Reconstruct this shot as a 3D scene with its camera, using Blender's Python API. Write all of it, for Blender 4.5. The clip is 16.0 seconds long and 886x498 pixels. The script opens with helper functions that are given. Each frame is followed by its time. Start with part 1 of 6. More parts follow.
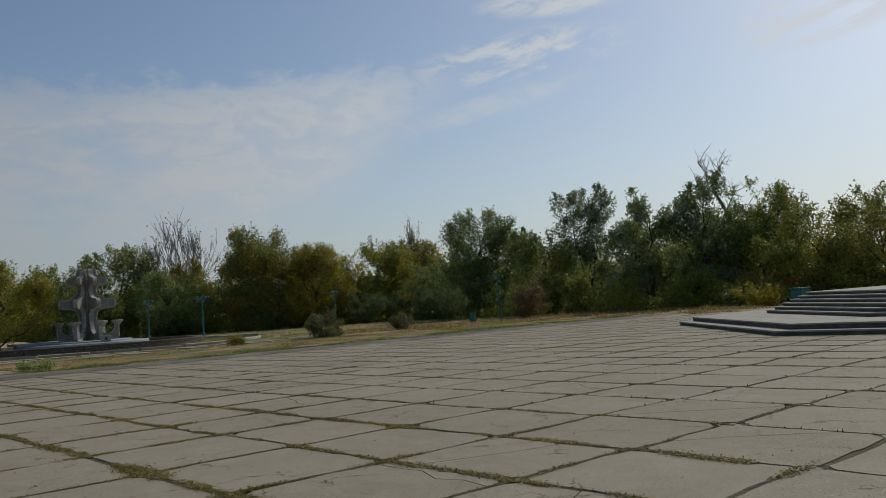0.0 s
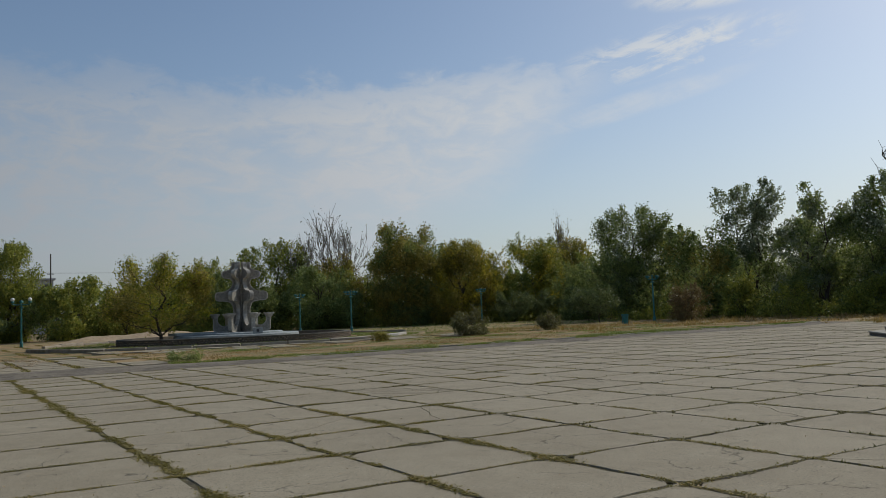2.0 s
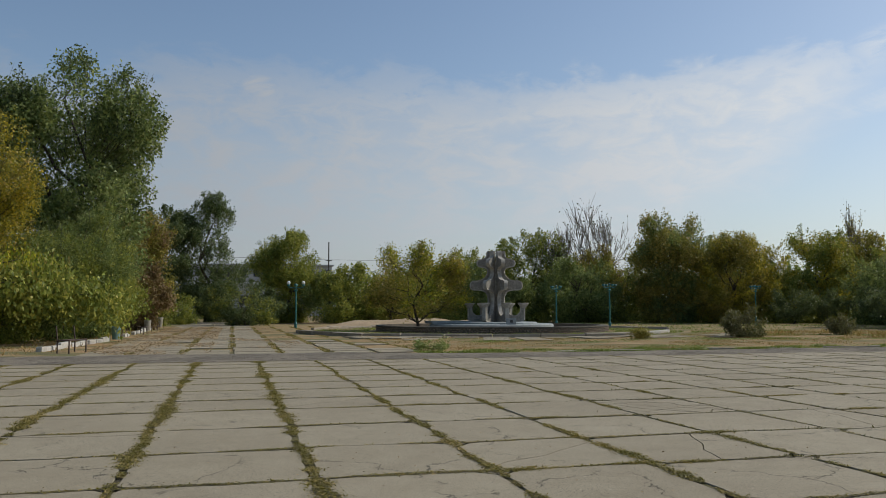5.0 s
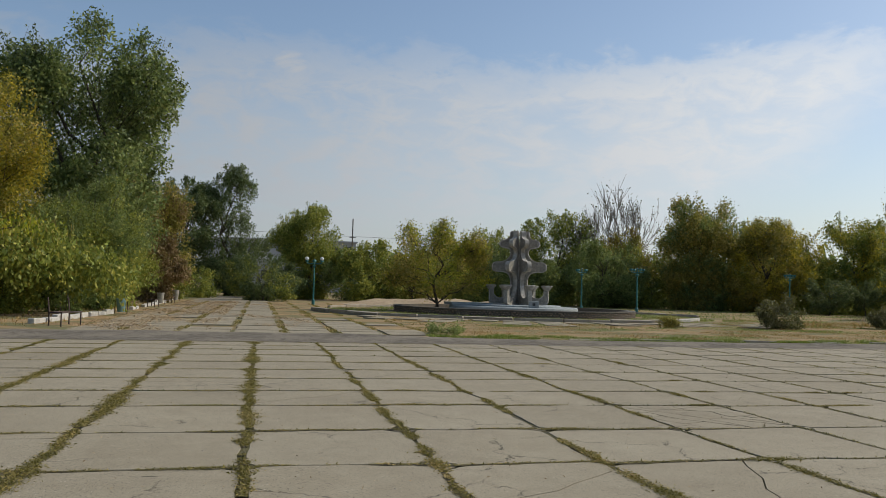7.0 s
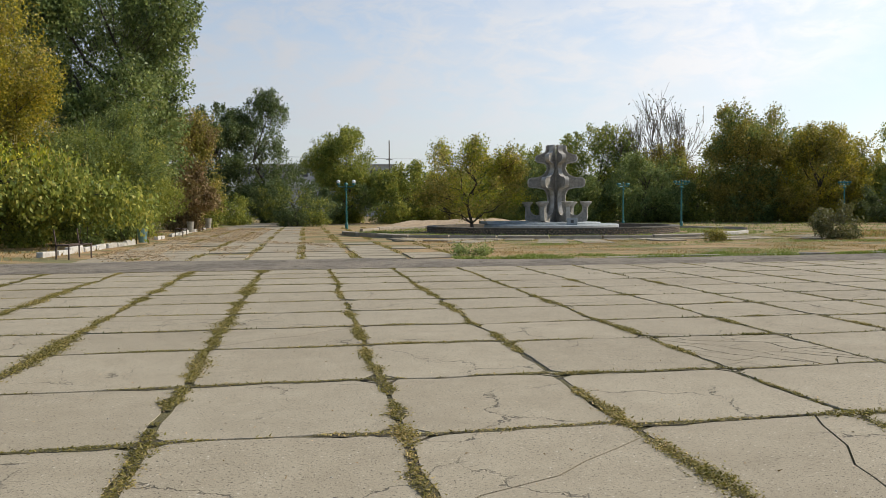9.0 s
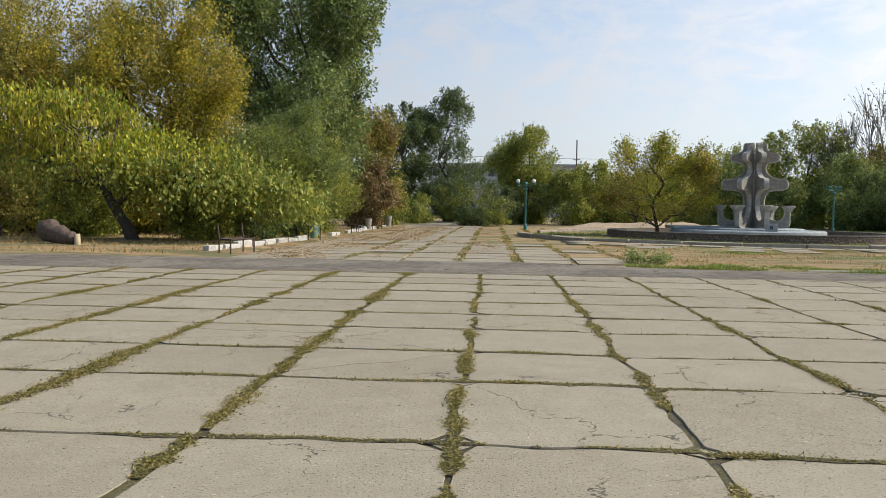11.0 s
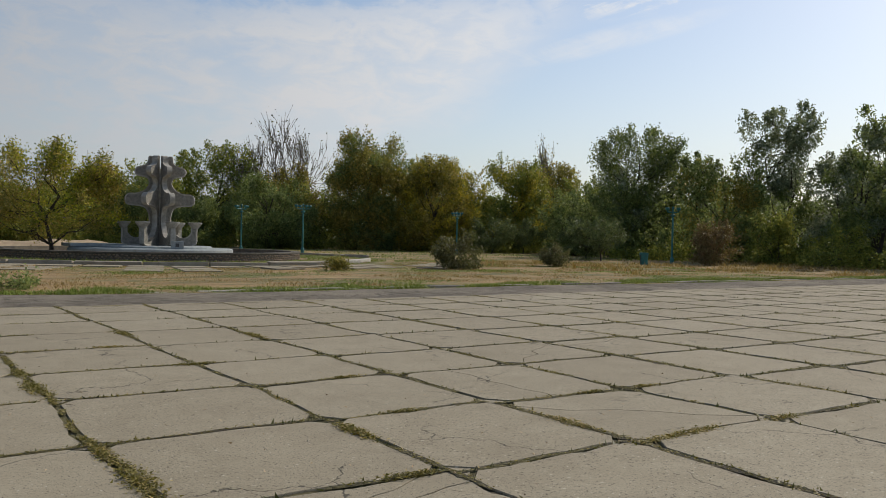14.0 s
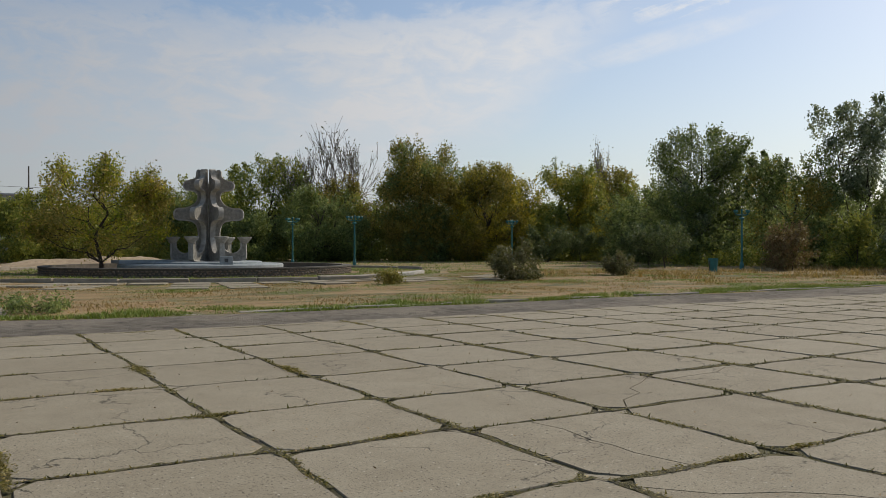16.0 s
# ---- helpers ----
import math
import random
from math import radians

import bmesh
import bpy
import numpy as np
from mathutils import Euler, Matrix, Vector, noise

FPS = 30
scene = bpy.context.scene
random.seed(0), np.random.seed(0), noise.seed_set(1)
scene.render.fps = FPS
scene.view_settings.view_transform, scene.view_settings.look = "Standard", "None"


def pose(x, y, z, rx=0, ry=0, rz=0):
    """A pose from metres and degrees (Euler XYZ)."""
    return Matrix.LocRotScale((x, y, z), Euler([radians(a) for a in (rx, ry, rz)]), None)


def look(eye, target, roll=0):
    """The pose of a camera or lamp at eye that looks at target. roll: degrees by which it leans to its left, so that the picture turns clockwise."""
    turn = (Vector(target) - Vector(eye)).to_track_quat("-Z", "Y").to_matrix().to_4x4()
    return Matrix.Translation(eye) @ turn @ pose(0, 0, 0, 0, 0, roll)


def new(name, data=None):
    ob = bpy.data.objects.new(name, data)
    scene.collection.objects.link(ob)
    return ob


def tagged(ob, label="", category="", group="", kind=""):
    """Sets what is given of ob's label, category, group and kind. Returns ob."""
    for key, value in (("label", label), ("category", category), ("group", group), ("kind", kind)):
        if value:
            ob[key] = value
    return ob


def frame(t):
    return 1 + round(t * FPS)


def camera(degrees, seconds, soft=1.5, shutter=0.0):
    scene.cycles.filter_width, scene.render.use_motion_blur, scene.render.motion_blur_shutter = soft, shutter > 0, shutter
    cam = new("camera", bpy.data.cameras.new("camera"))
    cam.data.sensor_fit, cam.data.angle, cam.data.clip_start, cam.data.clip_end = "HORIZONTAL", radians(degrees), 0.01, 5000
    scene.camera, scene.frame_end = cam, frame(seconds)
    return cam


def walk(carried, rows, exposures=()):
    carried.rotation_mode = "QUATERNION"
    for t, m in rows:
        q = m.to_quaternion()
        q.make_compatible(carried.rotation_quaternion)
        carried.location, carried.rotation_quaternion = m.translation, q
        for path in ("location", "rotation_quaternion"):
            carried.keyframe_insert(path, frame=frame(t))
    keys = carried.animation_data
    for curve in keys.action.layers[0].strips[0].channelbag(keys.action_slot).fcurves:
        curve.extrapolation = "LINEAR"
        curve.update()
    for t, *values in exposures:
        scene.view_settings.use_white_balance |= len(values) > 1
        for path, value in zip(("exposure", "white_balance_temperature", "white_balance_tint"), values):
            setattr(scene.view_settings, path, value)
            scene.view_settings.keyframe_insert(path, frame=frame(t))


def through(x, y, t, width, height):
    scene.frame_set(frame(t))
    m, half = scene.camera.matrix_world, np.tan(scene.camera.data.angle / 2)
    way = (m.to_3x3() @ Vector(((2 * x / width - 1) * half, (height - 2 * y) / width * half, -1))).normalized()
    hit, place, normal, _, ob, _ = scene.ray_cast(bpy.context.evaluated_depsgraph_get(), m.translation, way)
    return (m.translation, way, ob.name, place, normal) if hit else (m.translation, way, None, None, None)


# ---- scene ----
cam = camera(56.2, 16.0, soft=0.75)
METRES, EYE, TILT, LEAN, TURN = 16.129, 1.5, 0.0, 0.0, -41.7
PATH = [
    (0, (0.131, -0.023, 1.468), (1.475, 1.452, 1.604), -3.7),
    (0.5, (0.426, 0.32, 1.502), (1.689, 1.865, 1.631), -4.3),
    (1, (0.734, 0.708, 1.525), (1.963, 2.28, 1.67), -3.7),
    (1.5, (1.097, 1.111, 1.524), (2.238, 2.746, 1.686), -3.4),
    (2, (1.345, 1.532, 1.509), (2.406, 3.221, 1.659), -2.3),
    (2.5, (1.59, 1.967, 1.504), (2.504, 3.739, 1.656), -1.9),
    (3, (1.841, 2.36, 1.521), (2.695, 4.162, 1.67), -1.8),
    (3.5, (2.074, 2.763, 1.55), (2.927, 4.565, 1.699), -1.7),
    (4, (2.335, 3.157, 1.557), (3.064, 5.008, 1.758), -0.9),
    (4.5, (2.553, 3.597, 1.509), (3.196, 5.482, 1.693), -0.4),
    (5, (2.726, 4.043, 1.497), (3.216, 5.976, 1.643), -0.1),
    (5.2, (2.818, 4.213, 1.503), (3.26, 6.158, 1.646), 0.0),
    (7.3, (3.676, 6.267, 1.554), (4.107, 8.218, 1.648), 1.6),
    (7.5, (3.771, 6.45, 1.53), (4.206, 8.4, 1.623), 1.5),
    (8, (4.027, 6.896, 1.519), (4.48, 8.843, 1.48), -0.2),
    (8.5, (4.235, 7.325, 1.536), (4.651, 9.28, 1.459), -0.2),
    (8.7, (4.346, 7.499, 1.521), (4.741, 9.458, 1.431), -0.3),
    (10.8, (5.252, 9.717, 1.445), (5.05, 11.704, 1.342), 1.1),
    (11, (5.376, 9.875, 1.475), (5.258, 11.869, 1.38), 0.8),
    (11.5, (5.704, 10.268, 1.479), (5.614, 12.264, 1.392), 0.4),
    (12, (5.955, 10.692, 1.441), (5.925, 12.69, 1.359), 0.6),
    (12.5, (6.19, 11.154, 1.456), (6.283, 13.151, 1.388), 1.0),
    (13, (6.41, 11.682, 1.441), (6.629, 13.668, 1.346), 1.0),
    (13.2, (6.53, 11.896, 1.409), (7.04, 13.829, 1.334), 1.7),
    (13.5, (6.784, 12.304, 1.402), (7.786, 14.034, 1.37), 1.8),
    (14, (7.154, 12.799, 1.362), (8.3, 14.438, 1.337), 1.2),
    (14.5, (7.429, 13.199, 1.359), (8.622, 14.804, 1.338), 1.1),
    (15, (7.684, 13.603, 1.365), (8.915, 15.179, 1.343), 1.3),
    (15.5, (7.892, 14.007, 1.387), (8.975, 15.689, 1.408), -0.0),
    (16, (8.066, 14.473, 1.394), (9.106, 16.181, 1.39), -0.0),
]

EXPOSURES = [(0.0, -0.50, 6330, 8), (2.0, -0.31, 6360, 8), (3.1, -0.14, 6400, 8), (4.0, -0.24, 6420, 8), (5.0, -0.03, 6450, 8), (7.5, 0.19, 6600, 9), (8.5, 0.48, 6700, 10), (10.8, 0.74, 6500, 10), (11.5, 0.71, 6500, 10), (13.0, 0.56, 6580, 10), (13.5, 0.28, 6680, 10), (14.2, 0.02, 6680, 10), (16.0, 0.0, 6680, 10)]
walk(cam, [(t, look(eye, target, roll)) for t, eye, target, roll in PATH], EXPOSURES)

# ---- sky and sun ----
SUN_AZ, SUN_EL = radians(83), radians(40)      # azimuth from +y towards +x
sun_way = Vector((math.sin(SUN_AZ) * math.cos(SUN_EL), math.cos(SUN_AZ) * math.cos(SUN_EL), math.sin(SUN_EL)))
sun = new("sun", bpy.data.lights.new("sun", "SUN"))
sun.data.energy, sun.data.angle, sun.data.color = 2.8, radians(0.6), (1.0, 0.93, 0.82)
sun.matrix_world = look(sun_way * 100, (0, 0, 0))

world = bpy.data.worlds.new("sky")
scene.world = world
world.use_nodes = True


class Nodes:
    """A short way to write node trees."""

    def __init__(self, tree):
        self.tree = tree
        tree.nodes.clear()

    def add(self, kind, links=None, **values):
        node = self.tree.nodes.new(kind)
        for key, value in values.items():
            setattr(node, key, value)
        for key, value in (links or {}).items():
            if isinstance(value, bpy.types.NodeSocket):
                self.tree.links.new(value, node.inputs[key])
            else:
                node.inputs[key].default_value = value
        return node

    def math(self, op, a, b=0.0, c=0.0):
        return self.add("ShaderNodeMath", {0: a, 1: b, 2: c}, operation=op).outputs[0]

    def step(self, value, low, high):
        n = self.add("ShaderNodeMapRange", {0: value, 1: low, 2: high, 3: 0.0, 4: 1.0}, interpolation_type="SMOOTHSTEP")
        return n.outputs[0]

    def mix(self, fac, a, b, blend="MIX"):
        n = self.add("ShaderNodeMix", {0: fac, 6: a, 7: b}, data_type="RGBA", blend_type=blend)
        return n.outputs[2]

    def noise(self, vector, scale, detail=4.0, rough=0.55, distort=0.0):
        n = self.add("ShaderNodeTexNoise", {"Vector": vector, "Scale": scale, "Detail": detail, "Roughness": rough, "Distortion": distort})
        return n.outputs["Fac"]


def sky_nodes():
    n = Nodes(world.node_tree)
    way = n.add("ShaderNodeTexCoord").outputs["Generated"]
    sky = n.add("ShaderNodeTexSky", sky_type="NISHITA", sun_disc=False, sun_elevation=SUN_EL, sun_rotation=SUN_AZ,
                air_density=1.0, dust_density=1.25, ozone_density=1.3)
    xyz = n.add("ShaderNodeSeparateXYZ", {0: way})
    az = n.math("DEGREES", n.math("ARCTAN2", xyz.outputs[0], xyz.outputs[1]))
    el = n.math("DEGREES", n.math("ARCSINE", xyz.outputs[2]))
    # cloud textures lie in azimuth and elevation, stretched along the horizon
    flat = n.add("ShaderNodeCombineXYZ", {0: n.math("MULTIPLY", az, 0.05), 1: n.math("MULTIPLY", el, 0.11), 2: 0.3}).outputs[0]
    big = n.noise(flat, 1.6, 6.0, 0.6, 0.3)
    fine = n.noise(flat, 6.5, 7.0, 0.62, 0.5)
    slant = n.add("ShaderNodeCombineXYZ", {0: n.math("MULTIPLY_ADD", el, -0.06, n.math("MULTIPLY", az, 0.035)), 1: n.math("MULTIPLY_ADD", az, -0.09, n.math("MULTIPLY", el, 0.3)), 2: 1.7}).outputs[0]
    wisp = n.noise(slant, 2.2, 7.0, 0.62, 0.6)
    wob = n.math("MULTIPLY_ADD", big, 9.0, -4.5)
    wob2 = n.math("MULTIPLY_ADD", fine, 7.0, -3.5)
    top = n.math("ADD", n.math("ADD", el, wob), wob2)
    # the bank of thin cloud that ends towards the sun in a slanting edge
    bank = n.math("SUBTRACT", 1.0, n.step(top, 13.6, 17.0))
    edge = n.math("SUBTRACT", n.math("ADD", az, n.math("MULTIPLY", wob, 0.7)), n.math("MULTIPLY", el, 1.15))
    bank = n.math("MULTIPLY", bank, n.math("SUBTRACT", 1.0, n.step(edge, 20.5, 29.0)))
    lump = n.math("MULTIPLY_ADD", n.step(fine, 0.36, 0.66), 0.40, n.math("MULTIPLY_ADD", n.step(big, 0.32, 0.62), 0.28, 0.27))
    body = n.math("MULTIPLY", n.step(az, 14.0, 30.0), n.step(el, 5.0, 10.0))
    lump = n.math("MULTIPLY_ADD", body, 0.22, lump)
    bank = n.math("MULTIPLY", bank, n.math("MULTIPLY", lump, n.step(el, -3.0, 9.0)))

    def patch(a0, e0, ra, re, lean, low, high):
        """A small mottled cloud round a point of the sky."""
        u = n.math("DIVIDE", n.math("SUBTRACT", az, a0), ra)
        w = n.math("DIVIDE", n.math("SUBTRACT", n.math("SUBTRACT", el, e0), n.math("MULTIPLY", n.math("SUBTRACT", az, a0), lean)), re)
        d = n.math("ADD", n.math("MULTIPLY", u, u), n.math("MULTIPLY", w, w))
        soft = n.math("SUBTRACT", 1.0, n.step(d, 0.15, 1.5))
        return n.math("MULTIPLY", soft, n.step(n.math("ADD", n.math("MULTIPLY", wisp, 0.5), n.math("MULTIPLY", fine, 0.5)), low, high))

    high = n.math("MULTIPLY", n.step(n.math("ADD", n.math("MULTIPLY", wisp, 0.7), n.math("MULTIPLY", fine, 0.3)), 0.5, 0.66), n.math("MULTIPLY", n.step(el, 19.5, 24.0), n.step(az, 36.0, 48.0)))
    high = n.math("MAXIMUM", high, patch(48.5, 16.5, 7.5, 1.6, 0.10, 0.44, 0.57))
    high = n.math("MAXIMUM", high, n.math("MAXIMUM", patch(68.5, 16.6, 5.5, 1.8, 0.12, 0.40, 0.56), patch(51.0, 19.8, 5.0, 0.9, 0.0, 0.40, 0.56)))
    high = n.math("MAXIMUM", high, n.math("MULTIPLY", patch(45.0, 13.2, 8.0, 0.8, 0.2, 0.3, 0.6), 0.6))
    high = n.math("MAXIMUM", high, patch(1.6, 14.9, 1.5, 0.9, 0.0, 0.36, 0.6))
    cloud = n.math("MAXIMUM", bank, n.math("MULTIPLY", high, 0.9))
    haze = n.math("SUBTRACT", 1.0, n.step(el, -1.0, 16.0))
    sunny = n.step(n.math("ABSOLUTE", n.math("SUBTRACT", az, 88.0)), 106.0, 18.0)
    base = n.mix(n.math("MULTIPLY", haze, 0.55), sky.outputs[0], n.mix(sunny, (2.95, 3.2, 3.7, 1), (5.8, 6.4, 7.1, 1)))
    white = n.mix(sunny, (3.2, 3.36, 3.66, 1), (7.7, 7.9, 8.2, 1))
    colour = n.mix(cloud, base, white)
    bg = n.add("ShaderNodeBackground", {"Color": colour, "Strength": 0.109})
    out = n.add("ShaderNodeOutputWorld", {"Surface": bg.outputs[0]})


sky_nodes()

# ---- materials ----


def material(name):
    m = bpy.data.materials.new(name)
    m.use_nodes = True
    return m, Nodes(m.node_tree)


def finish(n, colour, rough=0.9, bump=None, strength=0.3, depth=0.02, metal=0.0, gloss=0.5):
    links = {"Base Color": colour, "Roughness": rough, "Metallic": metal, "Specular IOR Level": gloss}
    if bump is not None:
        links["Normal"] = n.add("ShaderNodeBump", {"Height": bump, "Strength": strength, "Distance": depth}).outputs[0]
    s = n.add("ShaderNodeBsdfPrincipled", links)
    n.add("ShaderNodeOutputMaterial", {"Surface": s.outputs[0]})


def ramp(n, fac, *stops):
    node = n.add("ShaderNodeValToRGB", {0: fac})
    el = node.color_ramp.elements
    while len(el) < len(stops):
        el.new(0.5)
    for e, (p, c) in zip(el, stops):
        e.position, e.color = p, (*c, 1)
    return node.outputs[0]


def weathered(name, dark, mid, light, scale=1.0, rough=0.9, metal=0.0, strength=0.35, vary=0.12):
    """A rough surface with grain, stains and relief."""
    m, n = material(name)
    p = n.add("ShaderNodeNewGeometry").outputs["Position"]
    stains, grain = n.noise(p, 1.3 * scale, 6, 0.65, 0.4), n.noise(p, 28 * scale, 5, 0.7)
    c = ramp(n, stains, (0.3, dark), (0.5, mid), (0.72, light))
    c = n.mix(0.35, c, ramp(n, grain, (0.3, dark), (0.7, light)))
    r = n.add("ShaderNodeObjectInfo").outputs["Random"]
    c = n.mix(vary, c, ramp(n, r, (0.0, dark), (1.0, light)))
    finish(n, c, rough, n.math("ADD", n.math("MULTIPLY", stains, 0.5), grain), strength, 0.015, metal)
    return m


def slab_material():
    m, n = material("paving_concrete")
    p = n.add("ShaderNodeNewGeometry").outputs["Position"]
    r = n.add("ShaderNodeObjectInfo").outputs["Random"]
    isl = n.add("ShaderNodeNewGeometry").outputs["Random Per Island"]
    own = n.math("FRACT", n.math("ADD", n.math("MULTIPLY", r, 7.3), isl))
    big, mid = n.noise(p, 0.35, 5, 0.6), n.noise(p, 2.4, 7, 0.7, 0.3)
    grain = n.noise(p, 45, 4, 0.75)
    speck = n.noise(p, 150, 2, 0.6)
    c = ramp(n, mid, (0.25, (0.225, 0.195, 0.145)), (0.5, (0.305, 0.27, 0.208)), (0.75, (0.365, 0.33, 0.262)))
    c = n.mix(0.28, c, ramp(n, own, (0.0, (0.235, 0.205, 0.155)), (0.5, (0.32, 0.285, 0.222)), (1.0, (0.365, 0.335, 0.272))))
    c = n.mix(0.25, c, ramp(n, big, (0.35, (0.21, 0.18, 0.135)), (0.65, (0.355, 0.32, 0.255))))
    c = n.mix(n.math("MULTIPLY", n.step(grain, 0.52, 0.72), 0.65), c, (0.15, 0.128, 0.095, 1))
    pale = n.noise(p, 31, 4, 0.75)
    c = n.mix(n.math("MULTIPLY", n.step(pale, 0.56, 0.72), 0.5), c, (0.46, 0.425, 0.35, 1))
    c = n.mix(n.math("MULTIPLY", n.step(speck, 0.58, 0.68), 0.75), c, (0.07, 0.06, 0.045, 1))
    pits = n.noise(p, 62, 2, 0.5)
    c = n.mix(n.math("MULTIPLY", n.step(pits, 0.615, 0.67), 0.95), c, (0.075, 0.065, 0.05, 1))
    chips = n.noise(p, 38, 2, 0.5)
    c = n.mix(n.math("MULTIPLY", n.step(chips, 0.675, 0.72), 0.8), c, (0.52, 0.49, 0.43, 1))
    grit = n.noise(p, 11, 5, 0.8, 0.5)
    c = n.mix(n.math("MULTIPLY", n.step(grit, 0.64, 0.70), 0.65), c, (0.10, 0.088, 0.065, 1))
    # pale scuffs
    scuff = n.step(n.noise(p, 5.0, 6, 0.75, 1.2), 0.68, 0.75)
    c = n.mix(n.math("MULTIPLY", scuff, 0.4), c, (0.45, 0.43, 0.39, 1))
    # hairline cracks, only here and there
    warp = n.add("ShaderNodeTexNoise", {"Vector": p, "Scale": 1.7, "Detail": 5.0, "Roughness": 0.6}).outputs["Color"]
    wp = n.add("ShaderNodeVectorMath", {0: p, 1: n.add("ShaderNodeVectorMath", {0: warp, 1: (1.1, 1.1, 0.0)}, operation="MULTIPLY").outputs[0]}, operation="ADD").outputs[0]
    cr = n.add("ShaderNodeTexVoronoi", {"Vector": wp, "Scale": 0.62}, feature="DISTANCE_TO_EDGE", voronoi_dimensions="2D").outputs["Distance"]
    crack = n.math("MULTIPLY", n.math("SUBTRACT", 1.0, n.step(cr, 0.002, 0.009)), n.step(n.noise(p, 0.45, 4, 0.7), 0.47, 0.56))
    c = n.mix(n.math("MULTIPLY", crack, 0.85), c, (0.055, 0.05, 0.04, 1))
    c = n.mix(1.0, c, (1.055, 1.03, 0.93, 1), "MULTIPLY")
    h = n.math("SUBTRACT", n.math("ADD", n.math("MULTIPLY", mid, 0.7), n.math("MULTIPLY", grain, 0.5)), n.math("MULTIPLY", crack, 1.5))
    finish(n, c, 0.9, h, 0.5, 0.012, gloss=0.3)
    return m


def leaf_material(name, *stops, through=0.36, rough=0.5, glow=0.4, sparkle=0.8):
    """Leaves that differ one by one, lit through as well as from in front."""
    m, n = material(name)
    r = n.add("ShaderNodeNewGeometry").outputs["Random Per Island"]
    p = n.add("ShaderNodeNewGeometry").outputs["Position"]
    patch = n.noise(p, 0.55, 3, 0.6)
    f = n.math("MULTIPLY_ADD", n.math("SUBTRACT", patch, 0.5), 1.5, r)
    k = 1.0 / (len(stops) - 1)
    c = ramp(n, f, *[(i * k, s) for i, s in enumerate(stops)])
    # sparkle brightens some leaves' own colour, painting glints and backlit specks
    own = n.math("FRACT", n.math("MULTIPLY", r, 37.7))
    gain = n.math("MULTIPLY_ADD", n.math("POWER", own, 4.0), sparkle, 1.12)
    c = n.add("ShaderNodeVectorMath", {0: c, "Scale": gain}, operation="SCALE").outputs[0]
    a = n.add("ShaderNodeBsdfPrincipled", {"Base Color": c, "Roughness": rough, "Specular IOR Level": 0.22})
    t = n.add("ShaderNodeBsdfTranslucent", {"Color": n.mix(glow, c, (0.37, 0.36, 0.05, 1))})
    s = n.add("ShaderNodeMixShader", {0: through, 1: a.outputs[0], 2: t.outputs[0]})
    n.add("ShaderNodeOutputMaterial", {"Surface": s.outputs[0]})
    return m


def ground_material():
    m, n = material("dry_grass_soil")
    p = n.add("ShaderNodeNewGeometry").outputs["Position"]
    wide = n.add("ShaderNodeVectorMath", {0: p, 1: (0.45, 1.5, 1.0)}, operation="MULTIPLY").outputs[0]
    a, b, g = n.noise(wide, 0.3, 5, 0.65, 0.5), n.noise(p, 1.1, 6, 0.7, 0.6), n.noise(p, 18, 5, 0.75)
    straw = ramp(n, b, (0.3, (0.19, 0.12, 0.05)), (0.5, (0.34, 0.225, 0.10)), (0.7, (0.45, 0.325, 0.17)))
    green = ramp(n, b, (0.3, (0.075, 0.08, 0.025)), (0.7, (0.19, 0.18, 0.065)))
    c = n.mix(n.step(n.math("ADD", n.math("MULTIPLY", a, 0.6), n.math("MULTIPLY", b, 0.4)), 0.47, 0.55), straw, green)
    c = n.mix(n.math("MULTIPLY", n.step(g, 0.5, 0.72), 0.55), c, (0.075, 0.06, 0.035, 1))
    finish(n, c, 0.95, n.math("ADD", b, g), 0.7, 0.05)
    return m


def asphalt_material():
    m, n = material("old_asphalt")
    p = n.add("ShaderNodeNewGeometry").outputs["Position"]
    a, b, g = n.noise(p, 0.4, 5, 0.6), n.noise(p, 3, 6, 0.7, 0.5), n.noise(p, 60, 3, 0.7)
    c = ramp(n, b, (0.3, (0.11, 0.095, 0.075)), (0.5, (0.195, 0.17, 0.135)), (0.7, (0.28, 0.25, 0.20)))
    c = n.mix(n.math("MULTIPLY", n.step(a, 0.42, 0.60), 0.6), c, (0.34, 0.295, 0.225, 1))
    c = n.mix(n.math("MULTIPLY", n.step(n.noise(p, 1.6, 6, 0.75, 1.0), 0.54, 0.62), 0.6), c, (0.075, 0.066, 0.055, 1))
    c = n.mix(n.math("MULTIPLY", n.step(n.noise(p, 7.0, 5, 0.75, 0.6), 0.58, 0.66), 0.55), c, (0.40, 0.35, 0.27, 1))
    c = n.mix(n.math("MULTIPLY", n.step(g, 0.48, 0.66), 0.6), c, (0.05, 0.046, 0.04, 1))
    c = n.mix(n.math("MULTIPLY", n.step(n.noise(p, 24, 3, 0.7), 0.60, 0.70), 0.6), c, (0.36, 0.335, 0.29, 1))
    finish(n, c, 0.97, n.math("ADD", n.math("MULTIPLY", b, 1.6), g), 0.9, 0.03, gloss=0.12)
    return m


